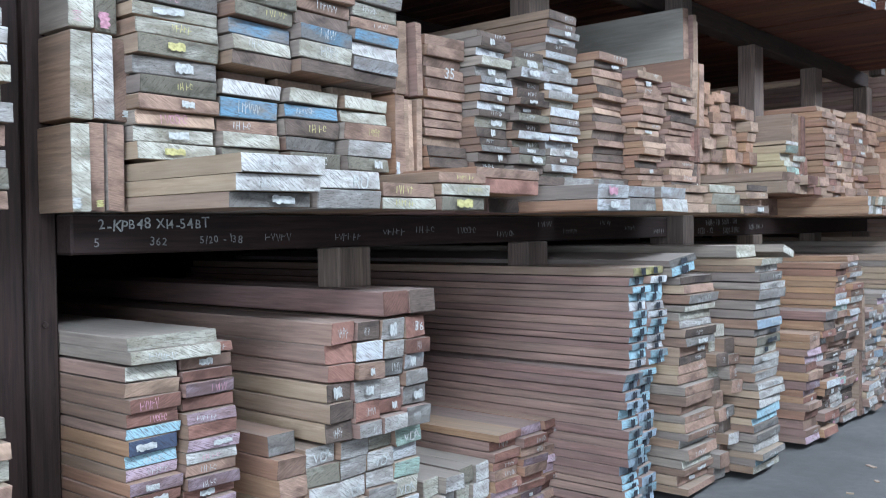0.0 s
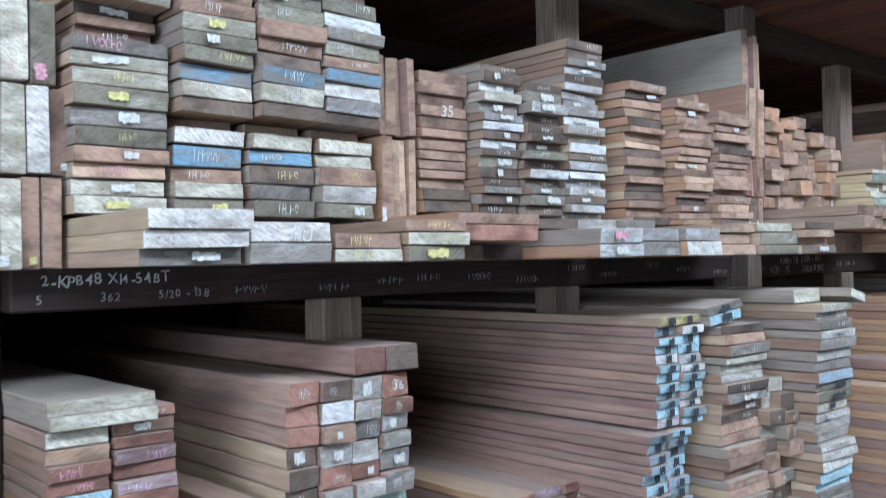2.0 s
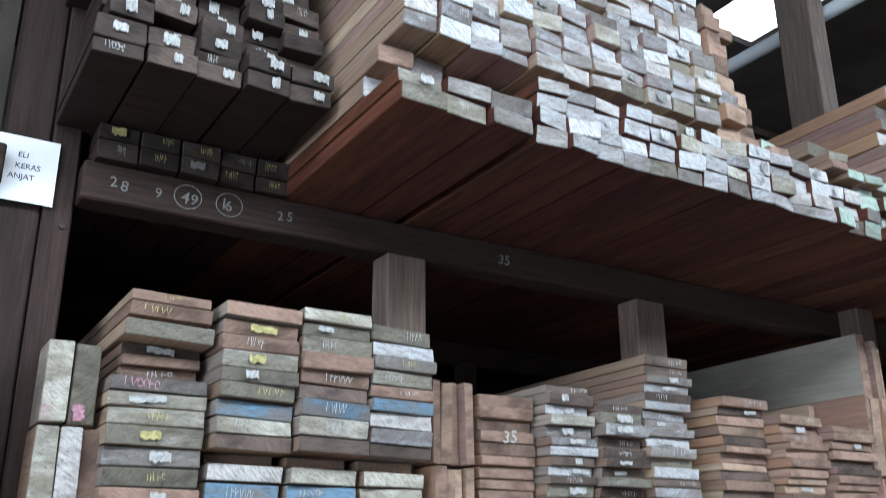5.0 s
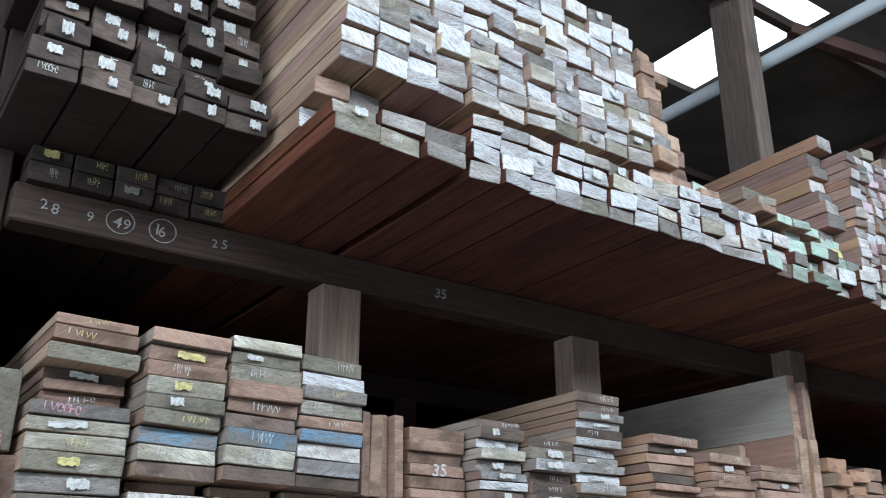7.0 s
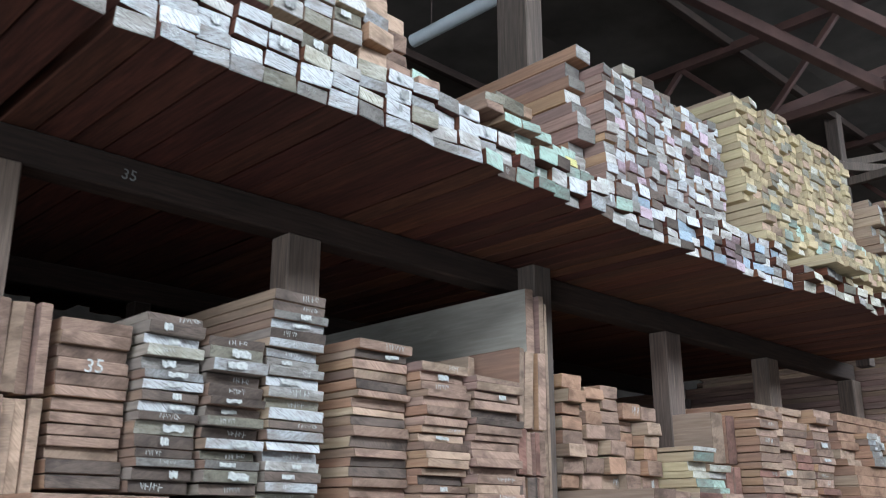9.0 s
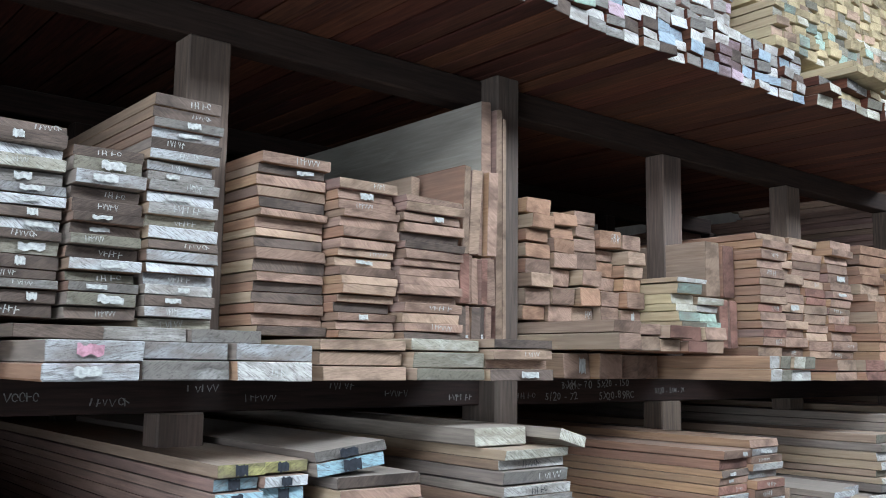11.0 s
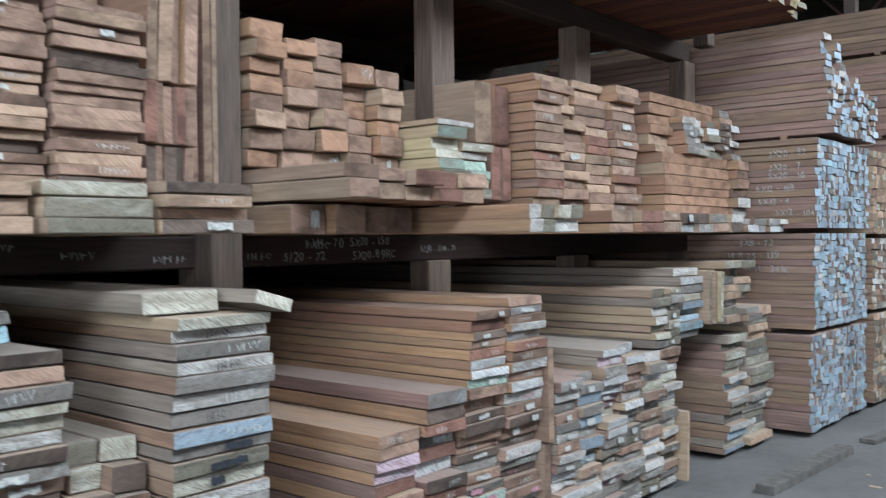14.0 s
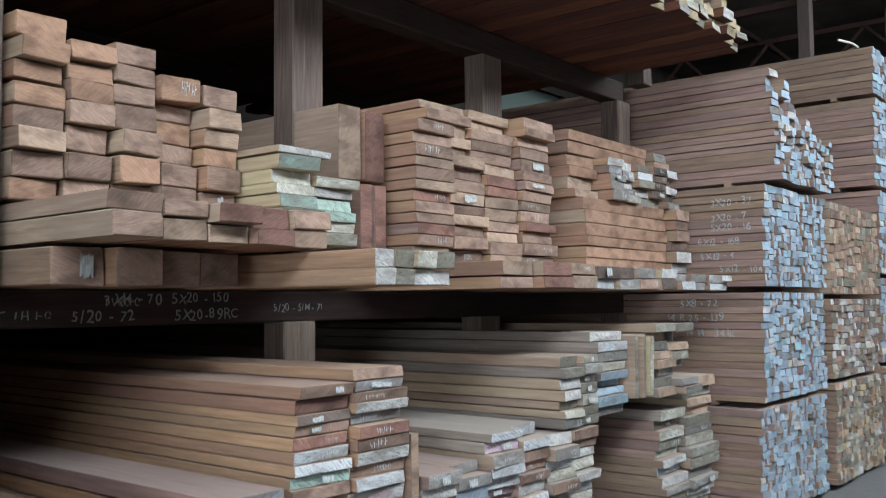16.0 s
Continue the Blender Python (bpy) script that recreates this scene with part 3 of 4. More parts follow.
stack("small dark timber offcuts under the pile", -2.5, 3.56, 4.46, 1.74, 1.79, 3, 0.05, GREY, [E_DARK, E_GREY], loose=0.03)

# ---- upper shelf, second bay ----
BR = [E_BROWN, E_BROWN, E_BROWN, E_TAN, E_DARK]
stack("brown planks in a tall even pile", -2.72, 4.53, 4.87, 1.78, 2.54, 1, 0.044, [ORANGE, BROWN, TAN], BR, marks=0.25, loose=0.016)
stack("brown planks in a shorter pile", -2.64, 4.87, 5.18, 1.78, 2.47, 1, 0.040, [BROWN, ORANGE, RED], BR, marks=0.25, loose=0.022)
stack("brown planks in a shorter pile", -2.62, 5.19, 5.54, 1.78, 2.43, 1, 0.040, [BROWN, RED], BR, marks=0.3, loose=0.02)
standing("thin boards leaning on edge against the tall post", -2.66, 5.56, 5.80, 2.20, 2.63, 4, [ORANGE, BROWN, RED], [E_TAN, E_BROWN, E_RED], lean=-2)
standing("thin boards standing on edge under others", -2.66, 5.56, 5.80, 1.96, 2.195, 5, [ORANGE, BROWN, RED], [E_TAN, E_BROWN, E_RED])
standing("dark thin boards with white daubs on edge", -2.68, 5.58, 5.79, 1.79, 1.955, 5, [BROWN, RED], [E_DARK, E_BROWN], marks=0.3)
standing("large plain grey panel standing on edge deep in the shelf", -2.8, 5.84, 5.90, 1.79, 3.04, 1, PANEL, [E_BROWN], 3.5)
standing("reddish thin board standing beside the panel", -2.76, 5.91, 5.98, 1.79, 3.0, 2, [RED, ORANGE], [E_BROWN, E_TAN], 3.5)
standing("pale board on edge behind the brown planks", -2.95, 5.48, 5.54, 2.1, 2.62, 1, TAN, [E_TAN], 3.5)
stack("brown planks lying at the shelf edge", -2.22, 4.55, 4.95, Z0, 1.765, 1, 0.052, TAN, [E_BROWN, E_TAN], loose=0.02)
stack("wide brown planks lying at the shelf edge", -2.22, 4.96, 5.33, Z0, 1.775, 1, 0.055, TAN, [E_BROWN, E_OLIVE], loose=0.02)
stack("thin brown planks with white daubs at the shelf edge", -2.22, 5.345, 5.72, Z0, 1.785, 1, 0.044, TAN, [E_BROWN, E_TAN, E_DARK], marks=0.5, loose=0.02)

# ---- upper shelf, third bay ----
HB = [E_BROWN, E_TAN, E_BROWN, E_BOARD, E_BROWN, E_BOARD]
for y0, y1, top, c in ((6.235, 6.43, 2.60, 1), (6.435, 6.62, 2.53, 1), (6.625, 6.81, 2.57, 1), (6.815, 7.0, 2.47, 1), (7.005, 7.19, 2.46, 1)):
    stack("square brown beams piled with plain cut ends", -2.86, y0, y1, 1.92, top, c, 0.088, [TAN, ORANGE, BROWN], HB, marks=0.15, loose=0.028, gap=0.01)
stack("short thick brown beams on the shelf", -2.58, 6.24, 7.0, Z0, 1.745, 4, 0.12, [BROWN, ORANGE], [E_BROWN, E_TAN], marks=0.3, loose=0.03)
stack("long pale brown beams jutting over the shelf edge", -2.31, 6.245, 6.44, 1.755, 1.905, 1, 0.075, [ORANGE, TAN], [E_BROWN, E_RED], loose=0.02)
stack("long brown beams jutting over the shelf edge", -2.31, 6.45, 7.18, 1.755, 1.895, 4, 0.07, [ORANGE, TAN], [E_BROWN, E_TAN, E_RED], loose=0.035)
GR = [E_OLIVE, E_OLIVE, E_GREY, E_MINT]
stack("pale boards with green grey ends", -2.64, 7.20, 7.43, 1.80, 2.17, 1, 0.052, [PALE, TAN], GR, loose=0.03)
stack("pale boards with green grey ends", -2.62, 7.44, 7.70, 1.80, 2.10, 1, 0.05, [PALE, TAN], GR, loose=0.03)
stack("pale board lying across the green ended boards", -2.62, 7.20, 7.52, 2.175, 2.205, 1, 0.03, TAN, GR)
standing("thick pale board on edge behind the upright", -2.72, 7.66, 7.80, 2.12, 2.47, 1, TAN, [E_TAN])
standing("thick pinkish boards on edge behind the upright", -2.70, 7.81, 7.96, 2.12, 2.46, 1, ORANGE, [E_RED])
standing("dark red boards on edge", -2.72, 7.80, 7.95, 1.80, 2.11, 2, [RED, RED], [E_RED])
stack("long pale planks with green ends jutting over the shelf", -1.99, 7.11, 7.57, Z0, 1.745, 4, 0.06, [ORANGE, TAN], [E_OLIVE, E_OLIVE, E_GREY], loose=0.02)
for y0, y1, top in ((8.02, 8.32, 2.44), (8.33, 8.64, 2.31), (8.65, 8.96, 2.29), (8.97, 9.30, 2.59)):
    stack("orange brown planks in an even pile", -2.6, y0, y1, 1.75, top, 1, 0.06, [ORANGE, ORANGE, RED], [E_BROWN, E_TAN, E_RED, E_BROWN], marks=0.25, loose=0.018)
stack("orange brown planks across the back of the pile", -2.66, 8.20, 8.95, 2.30, 2.58, 2, 0.058, [ORANGE], [E_TAN, E_BROWN], loose=0.02)
stack("brown planks at the shelf edge", -2.11, 8.10, 8.92, Z0, 1.74, 3, 0.055, [ORANGE, TAN], [E_BROWN, E_TAN, E_RED], marks=0.4, loose=0.02)
stack("white daubed planks at the shelf edge", -2.11, 8.93, 9.90, Z0, 1.735, 4, 0.055, [BROWN, TAN], [E_GREY, E_WHITE, E_DARK, E_BROWN], marks=0.4, loose=0.02)
stack("whitewashed short planks at the shelf edge", -2.1, 9.91, 10.7, Z0, 1.71, 4, 0.05, [BROWN], [E_WHITE, E_GREY], loose=0.03)
stack("wide orange brown boards under the batten ends", -2.56, 9.58, 10.72, 1.74, 2.19, 1, 0.075, [ORANGE, TAN], [E_BOARD], loose=0.012)
stack("brown plank ends beside the wide boards", -2.52, 10.72, 10.96, 1.74, 2.19, 1, 0.075, [BROWN, ORANGE], [E_BROWN, E_TAN, E_GREY], loose=0.02)
stack("plain brown planks beside the batten ends", -2.64, 9.55, 9.88, 2.19, 2.46, 1, 0.065, [ORANGE, TAN], [E_BOARD, E_TAN], loose=0.02)
stack("battens with white and dark ends in the pile", -2.56, 9.89, 10.88, 2.19, 2.47, 5, 0.052, [BROWN, ORANGE], [E_WHITE, E_GREY, E_GREY, E_DARK, E_OLIVE], loose=0.03, gap=0.008, marks=0.3)
stack("wide brown boards topping the batten pile", -2.66, 9.58, 10.66, 2.475, 2.62, 1, 0.07, [ORANGE, BROWN], [E_BOARD], loose=0.012)
stack("brown plank ends topping the batten pile", -2.6, 10.67, 10.88, 2.475, 2.60, 1, 0.06, [BROWN], [E_BROWN, E_GREY], loose=0.02, marks=0.5)

# ---- floor level, first bay ----
solid("timber_bearer", -3.0, -2.85, 0.6, 11.0, 0.0, 0.04, FRAME, "dark timber bearer lying under the stacks", "bearer")
stack("red brown planks with blue and pink painted ends", -2.73, 1.57, 1.775, 0.045, 1.10, 1, 0.046, [RED, BROWN, ORANGE], [E_RED, E_BLUE, E_PINK, E_RED, E_BROWN, E_BLUE, E_DARK, E_RED, E_BLUE, E_BLUE, E_BROWN, E_DARK, E_BLUE, E_RED, E_PINK, E_PINK, E_BLUE, E_NAVY, E_BLUE, E_RED, E_RED, E_TAN, E_OLIVE], marks=0.75, ink=("white", "pink", "white"), loose=0.014, order=True)
stack("red brown planks with pink and dark ends", -2.72, 1.785, 2.00, 0.045, 1.15, 1, 0.047, [RED, BROWN], [E_RED, E_PINK, E_BROWN, E_PINK, E_RED, E_BLUE, E_PINK, E_BLUE, E_PINK, E_PINK, E_BROWN, E_PINK, E_RED, E_PINK, E_BROWN, E_GREY, E_PINK, E_RED, E_PINK, E_RED, E_PINK, E_RED, E_BROWN, E_RED], marks=0.8, ink=("white", "white", "pink"), loose=0.014, order=True)
stack("wide dusty grey boards lying on top of the pile", -2.69, 1.57, 1.93, 1.105, 1.20, 1, 0.048, GREY, [E_GREY, E_OLIVE], loose=0.02, marks=0.6)
MIX2 = [E_RED, E_GREY, E_GREY, E_BROWN, E_DARK, E_WHITE]
stack("square red brown beams with chalked ends", -2.66, 2.39, 2.525, 0.70, 1.18, 1, 0.078, [TAN, RED, RED], [E_RED, E_DARK, E_PINK, E_GREY], marks=0.6, loose=0.014)
stack("square red brown beams with whitewashed ends", -2.65, 2.53, 2.96, 0.70, 1.17, 3, 0.08, [RED, BROWN], MIX2, marks=0.85, loose=0.014)
vda = stack("square beams with whitewashed and green ends", -2.72, 2.33, 2.98, 0.045, 0.69, 4, 0.078, [TAN, BROWN], [E_GREY, E_GREY, E_WHITE, E_MINT, E_OLIVE], loose=0.014)
for plank in list(vda.children)[4::3]:
    writing("VDA", facing_x(0.0135, -0.05, 0.018, 2), 0.05, CHALK, plank)
stack("short pale beam ends lying beside the pile", -2.74, 2.19, 2.33, 0.045, 0.76, 1, 0.08, [ORANGE, TAN], [E_DARK, E_BROWN, E_GREY], marks=0.4, loose=0.03)
n36 = stack("long red brown beams lying on top, one numbered", -2.63, 2.68, 2.98, 1.18, 1.285, 2, 0.10, RED, [E_RED, E_DARK], loose=0.01)
writing("36", facing_x(0.012, 0.01, -0.07), 0.055, CHALK, n36)
stack("reddish planks with pink ends in a low pile", -2.73, 3.56, 4.19, 0.045, 0.52, 3, 0.05, [RED, ORANGE], [E_RED, E_PINK, E_RED, E_BROWN], marks=0.5, loose=0.02)
stack("grey square beams in a low pile", -2.76, 3.05, 3.55, 0.045, 0.40, 4, 0.085, GREY, [E_GREY, E_OLIVE], loose=0.02)
stack("long red brown planks with blue ends banded black", -2.34, 4.20, 4.56, 0.80, 1.275, 2, 0.045, [RED], [E_BLUE, E_BLUE, E_WHITE], band=True, loose=0.014)
stack("long red brown planks with blue ends banded black", -2.31, 4.08, 4.42, 0.045, 0.79, 2, 0.047, [RED], [E_BLUE, E_BLUE, E_ICE], band=True, loose=0.018)
stack("planks with yellow painted ends on top of the pile", -2.33, 4.20, 4.57, 1.28, 1.325, 2, 0.045, [TAN], [E_YELLOW], band=True, loose=0.012)
DUS = [E_OLIVE, E_GREY, E_BROWN, E_BROWN, E_DARK]
stack("dusty planks in an uneven pile with scrawled ends", -2.28, 4.66, 5.05, 0.045, 1.26, 1, 0.05, [GREY, BROWN, TAN], DUS + [E_BROWN], marks=0.75, loose=0.024, gap=0.008)
stack("wide dusty boards lying askew on the pile", -2.28, 4.58, 4.90, 1.275, 1.37, 1, 0.05, GREY, [E_BLUE, E_GREY], tilt=6, loose=0.02, band=True)
stack("short dusty beams between the piles", -2.3, 5.06, 5.30, 0.045, 0.95, 2, 0.085, [GREY, BROWN], DUS, marks=0.5, loose=0.05)
stack("dusty planks with blue and white lettered ends", -2.12, 5.32, 5.72, 0.045, 1.34, 1, 0.052, [GREY, TAN, BROWN], [E_GREY, E_ICE, E_OLIVE, E_GREY, E_GREY, E_BLUE], marks=0.9, ink=("white", "black"), loose=0.02, gap=0.007)
stack("dusty thick plank lying on the pile", -2.2, 5.28, 5.58, 1.345, 1.42, 1, 0.07, GREY, [E_OLIVE], loose=0.02)
stack("loose short plank tilted on top of the pile", -2.05, 5.60, 5.76, 1.35, 1.40, 1, 0.05, GREY, [E_OLIVE], length=2.5, tilt=-16)

# ---- floor level, third bay ----
RB = [E_BROWN, E_RED, E_DARK, E_BROWN, E_GREY, E_WHITE]
stack("orange brown planks with chalked dark ends", -2.14, 6.87, 7.15, 0.85, 1.26, 1, 0.046, [ORANGE], RB + [E_MINT], marks=0.8, loose=0.018, length=4.4)
stack("orange brown planks with chalked dark ends", -2.12, 7.16, 7.45, 0.85, 1.30, 1, 0.046, [ORANGE], RB, marks=0.8, loose=0.018, length=4.4)
stack("dark ended planks with white and green marks", -2.16, 6.83, 7.46, 0.045, 0.845, 2, 0.05, [BROWN, RED], [E_DARK, E_BROWN, E_DARK, E_MINT, E_GREY], marks=0.85, ink=("white", "white", "pink"), loose=0.022)
standing("narrow boards set on edge beside the pile", -2.13, 7.465, 7.51, 0.045, 0.55, 1, TAN, [E_BROWN])
standing("narrow boards set on edge beside the pile", -2.13, 7.465, 7.51, 0.56, 1.05, 1, BROWN, [E_TAN])
stack("wide reddish planks with mauve ends in a low pile", -2.14, 6.26, 6.52, 0.045, 0.80, 1, 0.055, [RED, ORANGE], [E_PINK, E_RED, E_BROWN], marks=0.6, loose=0.02, length=4.4)
stack("wide reddish planks with dark ends in a low pile", -2.15, 6.54, 6.81, 0.045, 0.93, 1, 0.058, [RED, ORANGE], [E_DARK, E_GREY, E_RED, E_WHITE], marks=0.5, loose=0.04, length=4.4)
GG = [E_GREY, E_OLIVE, E_GREY, E_GREY, E_BROWN, E_WHITE]
stack("grey ended planks in a broad pile", -2.14, 7.53, 7.98, 0.045, 0.86, 2, 0.055, [TAN, RED, GREY], GG + [E_ICE], marks=0.5, loose=0.03)
stack("grey ended planks in a broad pile", -2.14, 7.99, 8.48, 0.045, 0.97, 2, 0.052, [TAN, RED, GREY], GG + [E_PINK], marks=0.6, loose=0.03)
stack("grey ended planks in a broad pile", -2.14, 8.49, 8.98, 0.045, 0.90, 2, 0.055, [TAN, GREY], GG, marks=0.5, loose=0.025)
stack("dusty tan planks with grey green ends", -2.16, 8.64, 9.0, 0.91, 1.27, 2, 0.05, [TAN, GREY], [E_OLIVE, E_GREY], loose=0.022, marks=0.3)
standing("narrow boards set on edge beside the pile", -2.13, 9.0, 9.05, 0.045, 0.5, 1, TAN, [E_TAN])
stack("short boards with blue and white ends in the upper part", -2.2, 9.02, 9.36, 0.93, 1.38, 1, 0.05, [GREY, TAN], [E_ICE, E_GREY, E_BLUE, E_WHITE, E_OLIVE], loose=0.03)
standing("pale thin boards on edge among the planks", -2.16, 9.37, 9.62, 1.0, 1.36, 5, [TAN, PALE], [E_OLIVE, E_TAN])
stack("pale planks jutting at different lengths", -2.16, 9.64, 10.2, 0.98, 1.41, 2, 0.055, [GREY, TAN], [E_OLIVE, E_GREY, E_TAN], loose=0.07)
stack("dusty brown planks with pale daubed sides", -2.2, 9.80, 10.15, 0.045, 0.89, 1, 0.058, [BROWN, GREY, RED], [E_GREY, E_OLIVE, E_ICE], loose=0.03, marks=0.3)
stack("dusty planks stacked in a narrow pile", -2.2, 10.20, 10.62, 0.045, 1.06, 1, 0.06, [GREY, TAN], [E_OLIVE, E_GREY, E_TAN], loose=0.035, marks=0.3)
stack("dusty brown planks deep under the shelf", -3.3, 9.06, 9.76, 0.045, 0.92, 2, 0.06, [GREY, BROWN], [E_GREY, E_BROWN])

# ---- tall batten packets past the rack ----
def packet(label, x, y0, y1, z0, z1, cols, body, ends, th=0.05, loose=0.009, length=4.6, spacers=True):
    s = stack(label, x, y0, y1, z0, z1, cols, th, body, ends, length=length, loose=loose, gap=0.005, name="batten_packet", group="batten packets")
    if spacers:
        for dx in (-0.35, -1.2, -2.6):
            part("spacer", box(dx - 0.06, dx, -(y1 - y0) / 2, (y1 - y0) / 2, -0.034, 0.0, 0.003), BROWN, s)
    return s


BL = [E_ICE, E_ICE, E_ICE, E_ICE, E_ICE, E_BLUE, E_GREY]
p3 = packet("brown battens with pale blue painted ends, lowest packet", -2.0, 10.90, 12.35, 0.045, 0.80, 15, [RED, BROWN], BL, 0.055)
p2 = packet("brown battens with pale blue painted ends in a packet", -2.0, 10.98, 12.38, 0.84, 1.60, 15, [RED, BROWN], BL, 0.055)
p1 = packet("brown battens with pale blue painted ends in a packet", -2.0, 11.05, 12.42, 1.64, 2.36, 15, [RED, BROWN], BL, 0.055)
p0 = packet("uneven top packet of blue ended battens", -1.94, 11.22, 12.45, 2.40, 2.82, 13, [BROWN, BROWN, RED], BL + [E_GREY], 0.055, 0.02)
stack("brown planks topping the blue ended packet", -1.96, 11.25, 11.95, 2.825, 3.22, 5, 0.06, [BROWN, RED], [E_GREY, E_ICE, E_ICE], 4.6, 0.03, last=[0.0, -0.07, -0.15, -0.22, -0.30])
for text, dx, z in (("3X20 - 37", -0.62, 0.58), ("3X20 - 7", -0.62, 0.47), ("5X20 - 16", -0.62, 0.40), ("6X12 - 168", -0.72, 0.30), ("5X13 - 4", -0.70, 0.20), ("5X12 - 104", -0.56, 0.10), ("X 150", -0.68, 0.03)):
    writing(text, facing_y(dx + 0.24, -0.702, z, 0), 0.065, CHALK, p1)
for text, dx, z in (("5X8 - 72", -0.80, 0.66), ("14 R 25 - 139", -0.90, 0.56), ("14 M   341K", -0.76, 0.45)):
    writing(text, facing_y(dx + 0.2, -0.717, z, 0), 0.07, CHALK, p2)
packet("mixed battens with tan and grey ends", -1.98, 12.52, 13.95, 0.045, 0.86, 12, [BROWN], [E_OLIVE, E_PALE, E_GREY, E_OLIVE, E_TAN], 0.055)
packet("mixed battens with tan and white ends", -1.98, 12.52, 13.95, 0.90, 1.55, 12, [BROWN], [E_OLIVE, E_GREY, E_WHITE, E_BROWN], 0.055)
packet("pale battens laid with spacers between the layers", -1.98, 12.52, 14.0, 1.59, 2.35, 12, [TAN], [E_TAN, E_OLIVE, E_BROWN], 0.07)
for z0, z1 in ((0.045, 0.9), (0.94, 1.75), (1.79, 2.6), (2.64, 3.5), (3.54, 4.0)):
    packet("far packet of brown battens with blue ends", -2.0, 14.15, 15.9, z0, z1, 14, [BROWN, RED], BL, 0.07)
rope = rod("rope", [(-2.25 + 0.12 * math.sin(k * 0.9), 13.9 + 0.12 * k, 4.03 + 0.02 * math.cos(k * 1.7)) for k in range(9)], 0.012, ROPE, None)
tagged(rope, "pale rope lying on top of a batten packet", "rope")
for k in range(3):
    packet("far dark timber packet against the shed end", -2.4, 16.3 + 2.0 * k, 18.0 + 2.0 * k, 0.045, 2.6, 9, [BROWN], [E_GREY, E_ICE, E_BROWN], 0.15)

# ---- upper tier above the rack ----
T0 = 3.24
DK = [E_SOOT, E_SOOT, E_DARK]
stack("dark thick beams resting on the rack beam", -3.02, 1.60, 2.40, T0, 3.385, 5, 0.07, FRAME, [E_SOOT], marks=0.9, ink=("white", "yellow", "faded"), loose=0.01)
stack("dark beams jutting out with white daubed ends", -2.50, 1.46, 2.33, 3.39, 3.53, 5, 0.07, FRAME, DK, marks=1.0, ink=("white",), daubs=0.75, loose=0.02)
stack("dark beams set back with daubed ends", -2.62, 1.50, 2.33, 3.54, 3.90, 5, 0.07, FRAME, DK, marks=0.9, ink=("white",), daubs=0.8, loose=0.05)
stack("dark beams set back at the top", -2.7, 1.42, 2.30, 3.92, 4.40, 5, 0.08, FRAME, DK, marks=0.7, daubs=0.7, loose=0.05)
stack("wide brown planks jutting out of the tier", -2.02, 2.37, 2.92, T0, 3.375, 3, 0.067, [SHADE_WARM, SHADE_RED], [E_GREY, E_WHITE, E_OLIVE], loose=0.02, marks=0.4)
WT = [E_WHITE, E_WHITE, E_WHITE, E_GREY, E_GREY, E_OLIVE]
stack("thick red brown beams with whitewashed ends", -2.04, 2.96, 4.66, T0, 3.50, 12, 0.07, [SHADE_RED], WT, loose=0.012, marks=0.4, ink=("white", "faded"))
stack("red brown beams with green and grey ends", -2.06, 4.67, 5.85, T0, 3.46, 9, 0.07, [SHADE_RED, SHADE_RED, SHADE_WARM], [E_WHITE, E_GREY, E_GREY, E_MINT, E_DARK], loose=0.03, marks=0.3)
stack("whitewashed beam ends in the middle layers", -2.06, 2.40, 3.98, 3.565, 3.905, 11, 0.07, [RED, BROWN, TAN], WT, loose=0.012, marks=0.45, ink=("white", "faded"))
stack("brown planks with white ends set back", -2.25, 2.36, 2.95, 3.385, 3.54, 4, 0.07, [TAN, BROWN], [E_WHITE, E_WHITE, E_BROWN], loose=0.05)
stack("plain brown beam ends in the middle layers", -2.1, 3.99, 4.30, 3.525, 3.86, 2, 0.075, [ORANGE, BROWN], [E_TAN, E_BROWN, E_WHITE], loose=0.03)
stack("small dark offcuts stepping down the layers", -2.12, 4.31, 4.80, 3.525, 3.62, 4, 0.05, [BROWN], [E_OLIVE, E_GREY, E_MINT, E_BROWN], loose=0.07)
stack("green painted beam ends in the layers", -2.12, 4.82, 5.45, 3.465, 3.56, 5, 0.06, [BROWN], [E_MINT, E_MINT, E_YELLOW, E_DARK], loose=0.05)
stack("whitewashed beam ends in the upper layers", -2.14, 2.42, 4.0, 3.93, 4.36, 11, 0.072, [RED, BROWN, TAN], WT, loose=0.012, marks=0.3)
stack("plain brown beams in the upper layers", -2.14, 4.01, 4.22, 3.865, 4.25, 2, 0.075, [ORANGE, BROWN], [E_TAN, E_BROWN], loose=0.03)
stack("wide light brown planks behind the tall post", -2.75, 5.50, 6.02, 3.55, 4.15, 2, 0.085, [ORANGE, TAN], [E_BROWN, E_TAN, E_OLIVE], loose=0.06)
stack("orange planks laid out under the second pile", -2.2, 5.25, 5.88, 3.24 + 0.225, 3.54, 4, 0.06, [ORANGE], [E_MINT, E_OLIVE, E_DARK], loose=0.05)
GT = [E_GREY, E_WHITE, E_GREY, E_GREY, E_PINK, E_DARK, E_GREY]
stack("red brown battens with grey ends, lower layer", -2.12, 5.88, 7.80, T0, 3.54, 15, 0.06, [SHADE_RED, SHADE_RED, SHADE_WARM], GT + [E_ICE], loose=0.012)
stack("tall pile of battens with white and grey ends", -2.30, 6.0, 7.36, 3.60, 4.36, 13, 0.062, [RED, RED, ORANGE], GT + [E_WHITE], loose=0.012)
stack("loose grey battens topping the pile", -2.42, 6.3, 7.3, 4.365, 4.50, 8, 0.06, [GREY, TAN], [E_GREY, E_OLIVE, E_DARK], loose=0.06)
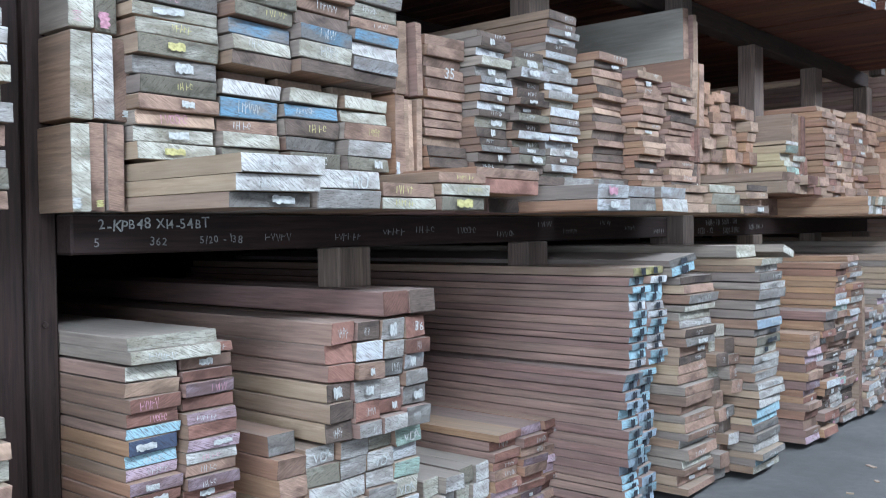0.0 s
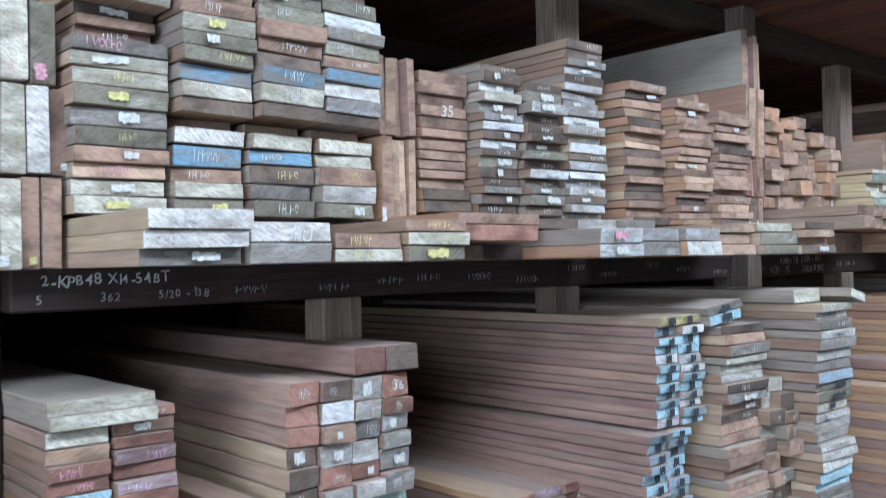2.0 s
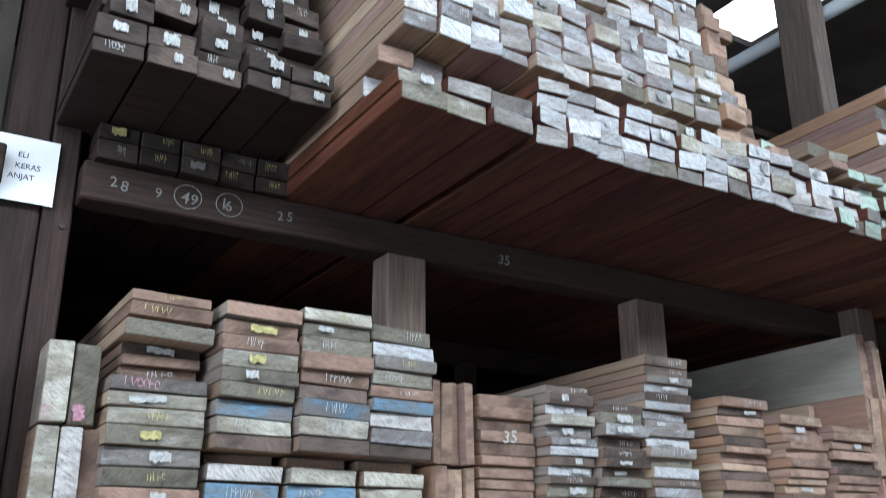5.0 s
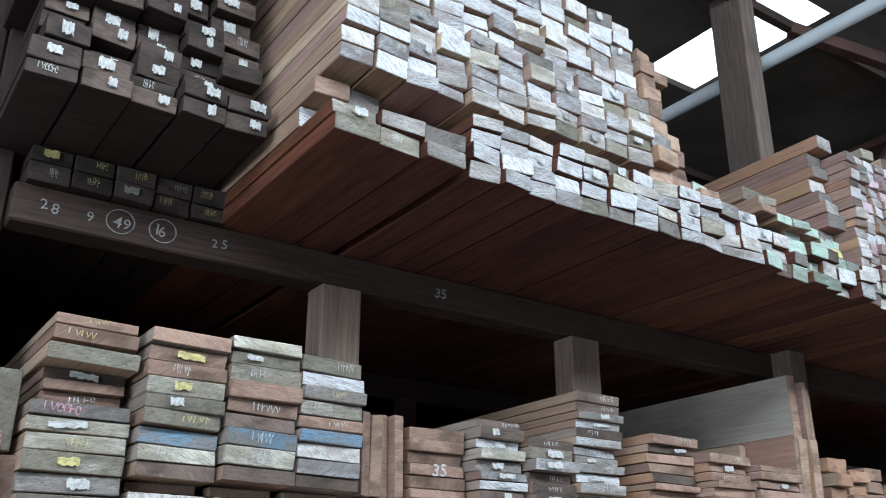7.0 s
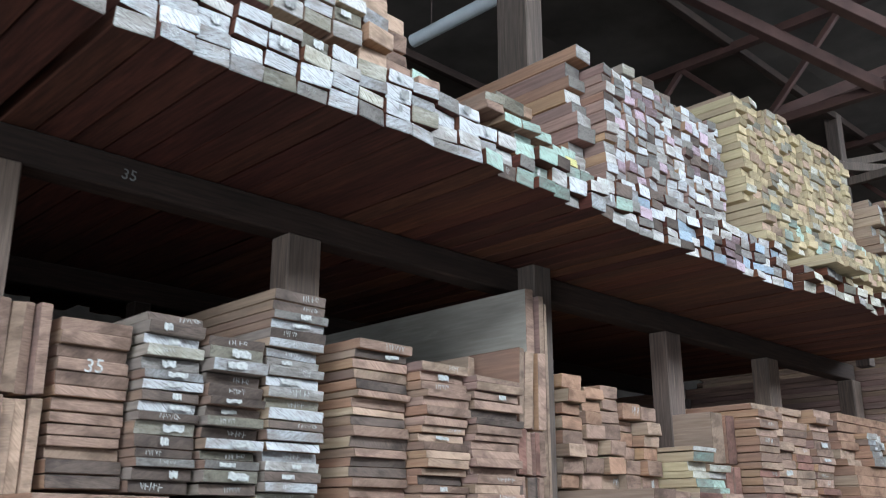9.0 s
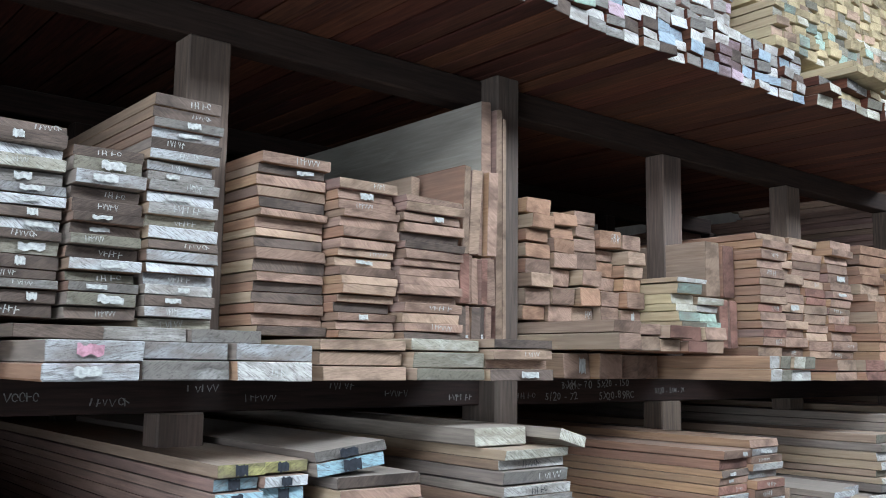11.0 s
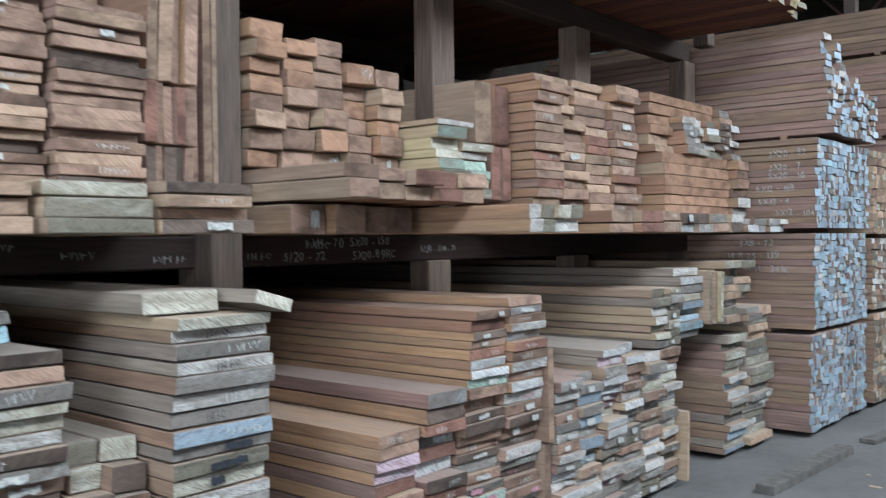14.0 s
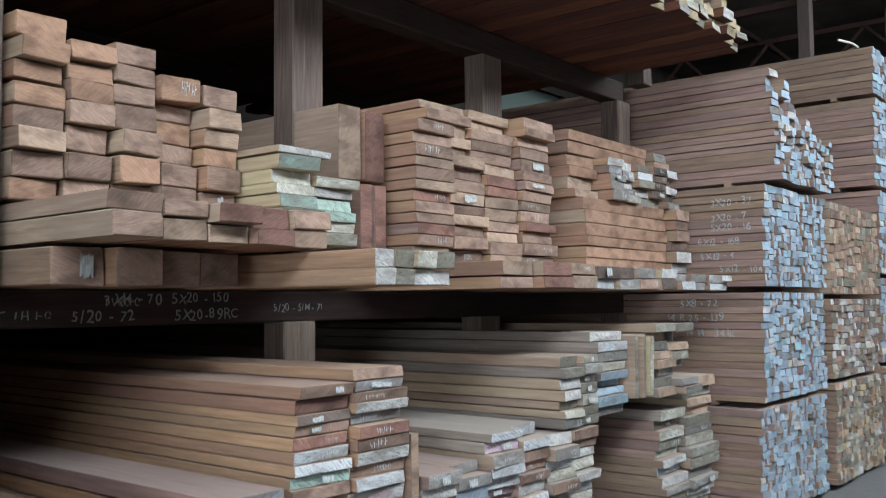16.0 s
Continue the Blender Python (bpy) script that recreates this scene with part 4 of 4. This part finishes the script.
stack("brown planks standing proud beside the batten pile", -2.40, 5.84, 5.99, 3.60, 4.46, 1, 0.085, [ORANGE, RED], [E_BROWN, E_GREY], loose=0.03)
PY = [E_PALE, E_PALE, E_PALE, E_OLIVE, E_TAN]
stack("grey green battens under the yellow pile", -1.97, 7.84, 10.8, T0, 3.42, 18, 0.06, [SHADE_RED, SHADE_WARM, SHADE_RED], [E_OLIVE, E_OLIVE, E_GREY, E_PALE], loose=0.03)
stack("pale yellow battens, lower layer", -2.12, 7.50, 9.6, 3.55, 3.84, 17, 0.06, [PALE], PY + [E_MINT, E_OLIVE], loose=0.014)
stack("tall pile of pale yellow battens", -2.26, 7.55, 9.42, 3.88, 4.68, 15, 0.062, [PALE], PY, loose=0.014)
stack("loose pale battens topping the pile", -2.4, 7.7, 8.9, 4.685, 4.79, 8, 0.055, [PALE, TAN], [E_OLIVE, E_TAN, E_DARK], loose=0.06)
stack("pale yellow planks jutting from the tier", -1.87, 7.95, 8.45, 3.425, 3.50, 3, 0.04, [PALE], [E_PALE, E_OLIVE], loose=0.02)
stack("dusty battens with pale ends at the far end of the tier", -2.12, 9.65, 10.8, 3.43, 4.4, 9, 0.08, [TAN, BROWN], [E_OLIVE, E_GREY, E_PALE], loose=0.035)

# ---- timber in the next bay and behind ----
stack("planks with pale ends in the neighbouring bay", -2.62, 0.80, 1.17, 0.045, 1.02, 1, 0.06, [TAN, BROWN], [E_TAN, E_BROWN, E_OLIVE], loose=0.03)
stack("planks with pale ends in the neighbouring bay", -2.65, 0.1, 0.78, 0.045, 0.9, 2, 0.06, [TAN, BROWN], [E_TAN, E_BROWN, E_OLIVE], loose=0.03)
stack("brown planks on the shelf of the neighbouring bay", -2.8, 0.3, 1.25, Z0, 2.4, 3, 0.06, [BROWN], [E_BROWN, E_GREY, E_OLIVE], loose=0.03)

# ---- roof structure ----
def truss(y):
    t = tagged(new("roof_truss"), "red oxide steel lattice roof truss under the sheets", "truss", "roof trusses")
    t.location = (0, y, 0)
    bar("bottom_chord", (-7.3, 0, 5.05), (6.4, 0, 5.05), 0.08, 0.08, STEEL, t)
    bar("top_chord", (-7.3, 0, 5.9), (6.4, 0, 5.9), 0.08, 0.08, STEEL, t)
    for k in range(9):
        x = -7.3 + k * 1.52
        bar("lattice_bar", (x, 0, 5.08), (x + 0.76, 0, 5.87), 0.05, 0.05, STEEL, t)
        bar("lattice_bar", (x + 0.76, 0, 5.87), (x + 1.52, 0, 5.08), 0.05, 0.05, STEEL, t)
    return t


for y in (9.0, 12.0, 15.6, 20.0):
    truss(y)
for x in (-5.2, -3.0, -0.8, 1.6, 4.0):
    r = tagged(new("roof_purlin"), "weathered timber purlin under the roof sheets", "purlin", "roof purlins")
    bar("timber", (x, -6, 5.955), (x, 27, 5.955), 0.07, 0.08, FRAME, r)
for y in (11.2, 15.4, 19.5):
    p = post(y, y + 0.14, -3.1, -2.96, 0 if y > 12 else 3.24, 6.0, POST, "worn timber roof post")
for a, b in (((-3.0, 10.0, 4.95), (-3.0, 12.6, 5.9)), ((-3.6, 9.0, 5.0), (-2.4, 12.5, 5.5)), ((-3.2, 11.3, 5.2), (2.0, 11.3, 5.3))):
    q = tagged(new("roof_brace"), "weathered timber brace between roof posts", "brace", "roof braces")
    bar("timber", a, b, 0.07, 0.09, POST, q)
for a, b in (((-3.0, 6.75, 5.93), (-1.75, 9.0, 5.05)), ((-2.45, 6.9, 5.93), (-1.2, 9.0, 5.08)), ((-2.9, 9.0, 5.1), (-1.2, 10.4, 5.93))):
    q = tagged(new("steel_rafter"), "dark red steel strut slanting under the roof", "strut", "steel struts")
    bar("steel_bar", a, b, 0.09, 0.10, STEEL, q)
pipe = tagged(new("drain_pipe"), "grey plastic pipe running under the roof", "pipe")
rod("tube", [(-4.4, 6.36, 5.5), (0.5, 6.45, 5.5)], 0.055, PIPE, pipe)
for x in (-4.2, -2.2, -0.3):
    rod("hanger", [(x, 6.37 + 0.018 * (x + 4.4), 5.55), (x, 6.37 + 0.018 * (x + 4.4), 6.0)], 0.008, NAIL, pipe, "thin wire hanger")

# ---- clutter on the floor ----
for p, q in (((-1.70, 9.16, 0.03), (-1.66, 10.58, 0.03)), ((-1.62, 10.98, 0.018), (-1.44, 12.1, 0.018))):
    o = bar("floor_timber", p, q, 0.12, 2 * p[2], DUSTY, None)
    tagged(o, "dusty grey squared timber lying on the floor", "timber")
for k in range(110):
    y = rng.uniform(4.5, 14)
    o = solid("wood_chip", -0.02, 0.02, -0.012, 0.012, 0, 0.006, TAN, "small pale wood chip on the floor", "wood chip", "", 0.001)
    tagged(o, group="wood chips")
    o.matrix_basis = pose(rng.uniform(-1.9, 0.8), y, 0.0005, 0, 0, rng.uniform(0, 180)) @ Matrix.Diagonal((rng.uniform(0.6, 2.2), rng.uniform(0.5, 1.6), 1, 1))

# ---- bright overcast cloud seen through the roof slot ----
glow = bpy.data.materials.new("overcast_cloud")
glow.use_nodes = True
gb = glow.node_tree.nodes["Principled BSDF"]
gb.inputs["Emission Color"].default_value, gb.inputs["Emission Strength"].default_value = (0.95, 0.98, 1.0, 1), 3.0
solid("backdrop", -85, -15, 35, 110, 60, 60.2, glow, "bright white overcast cloud above the shed", "sky", "structure", 0)
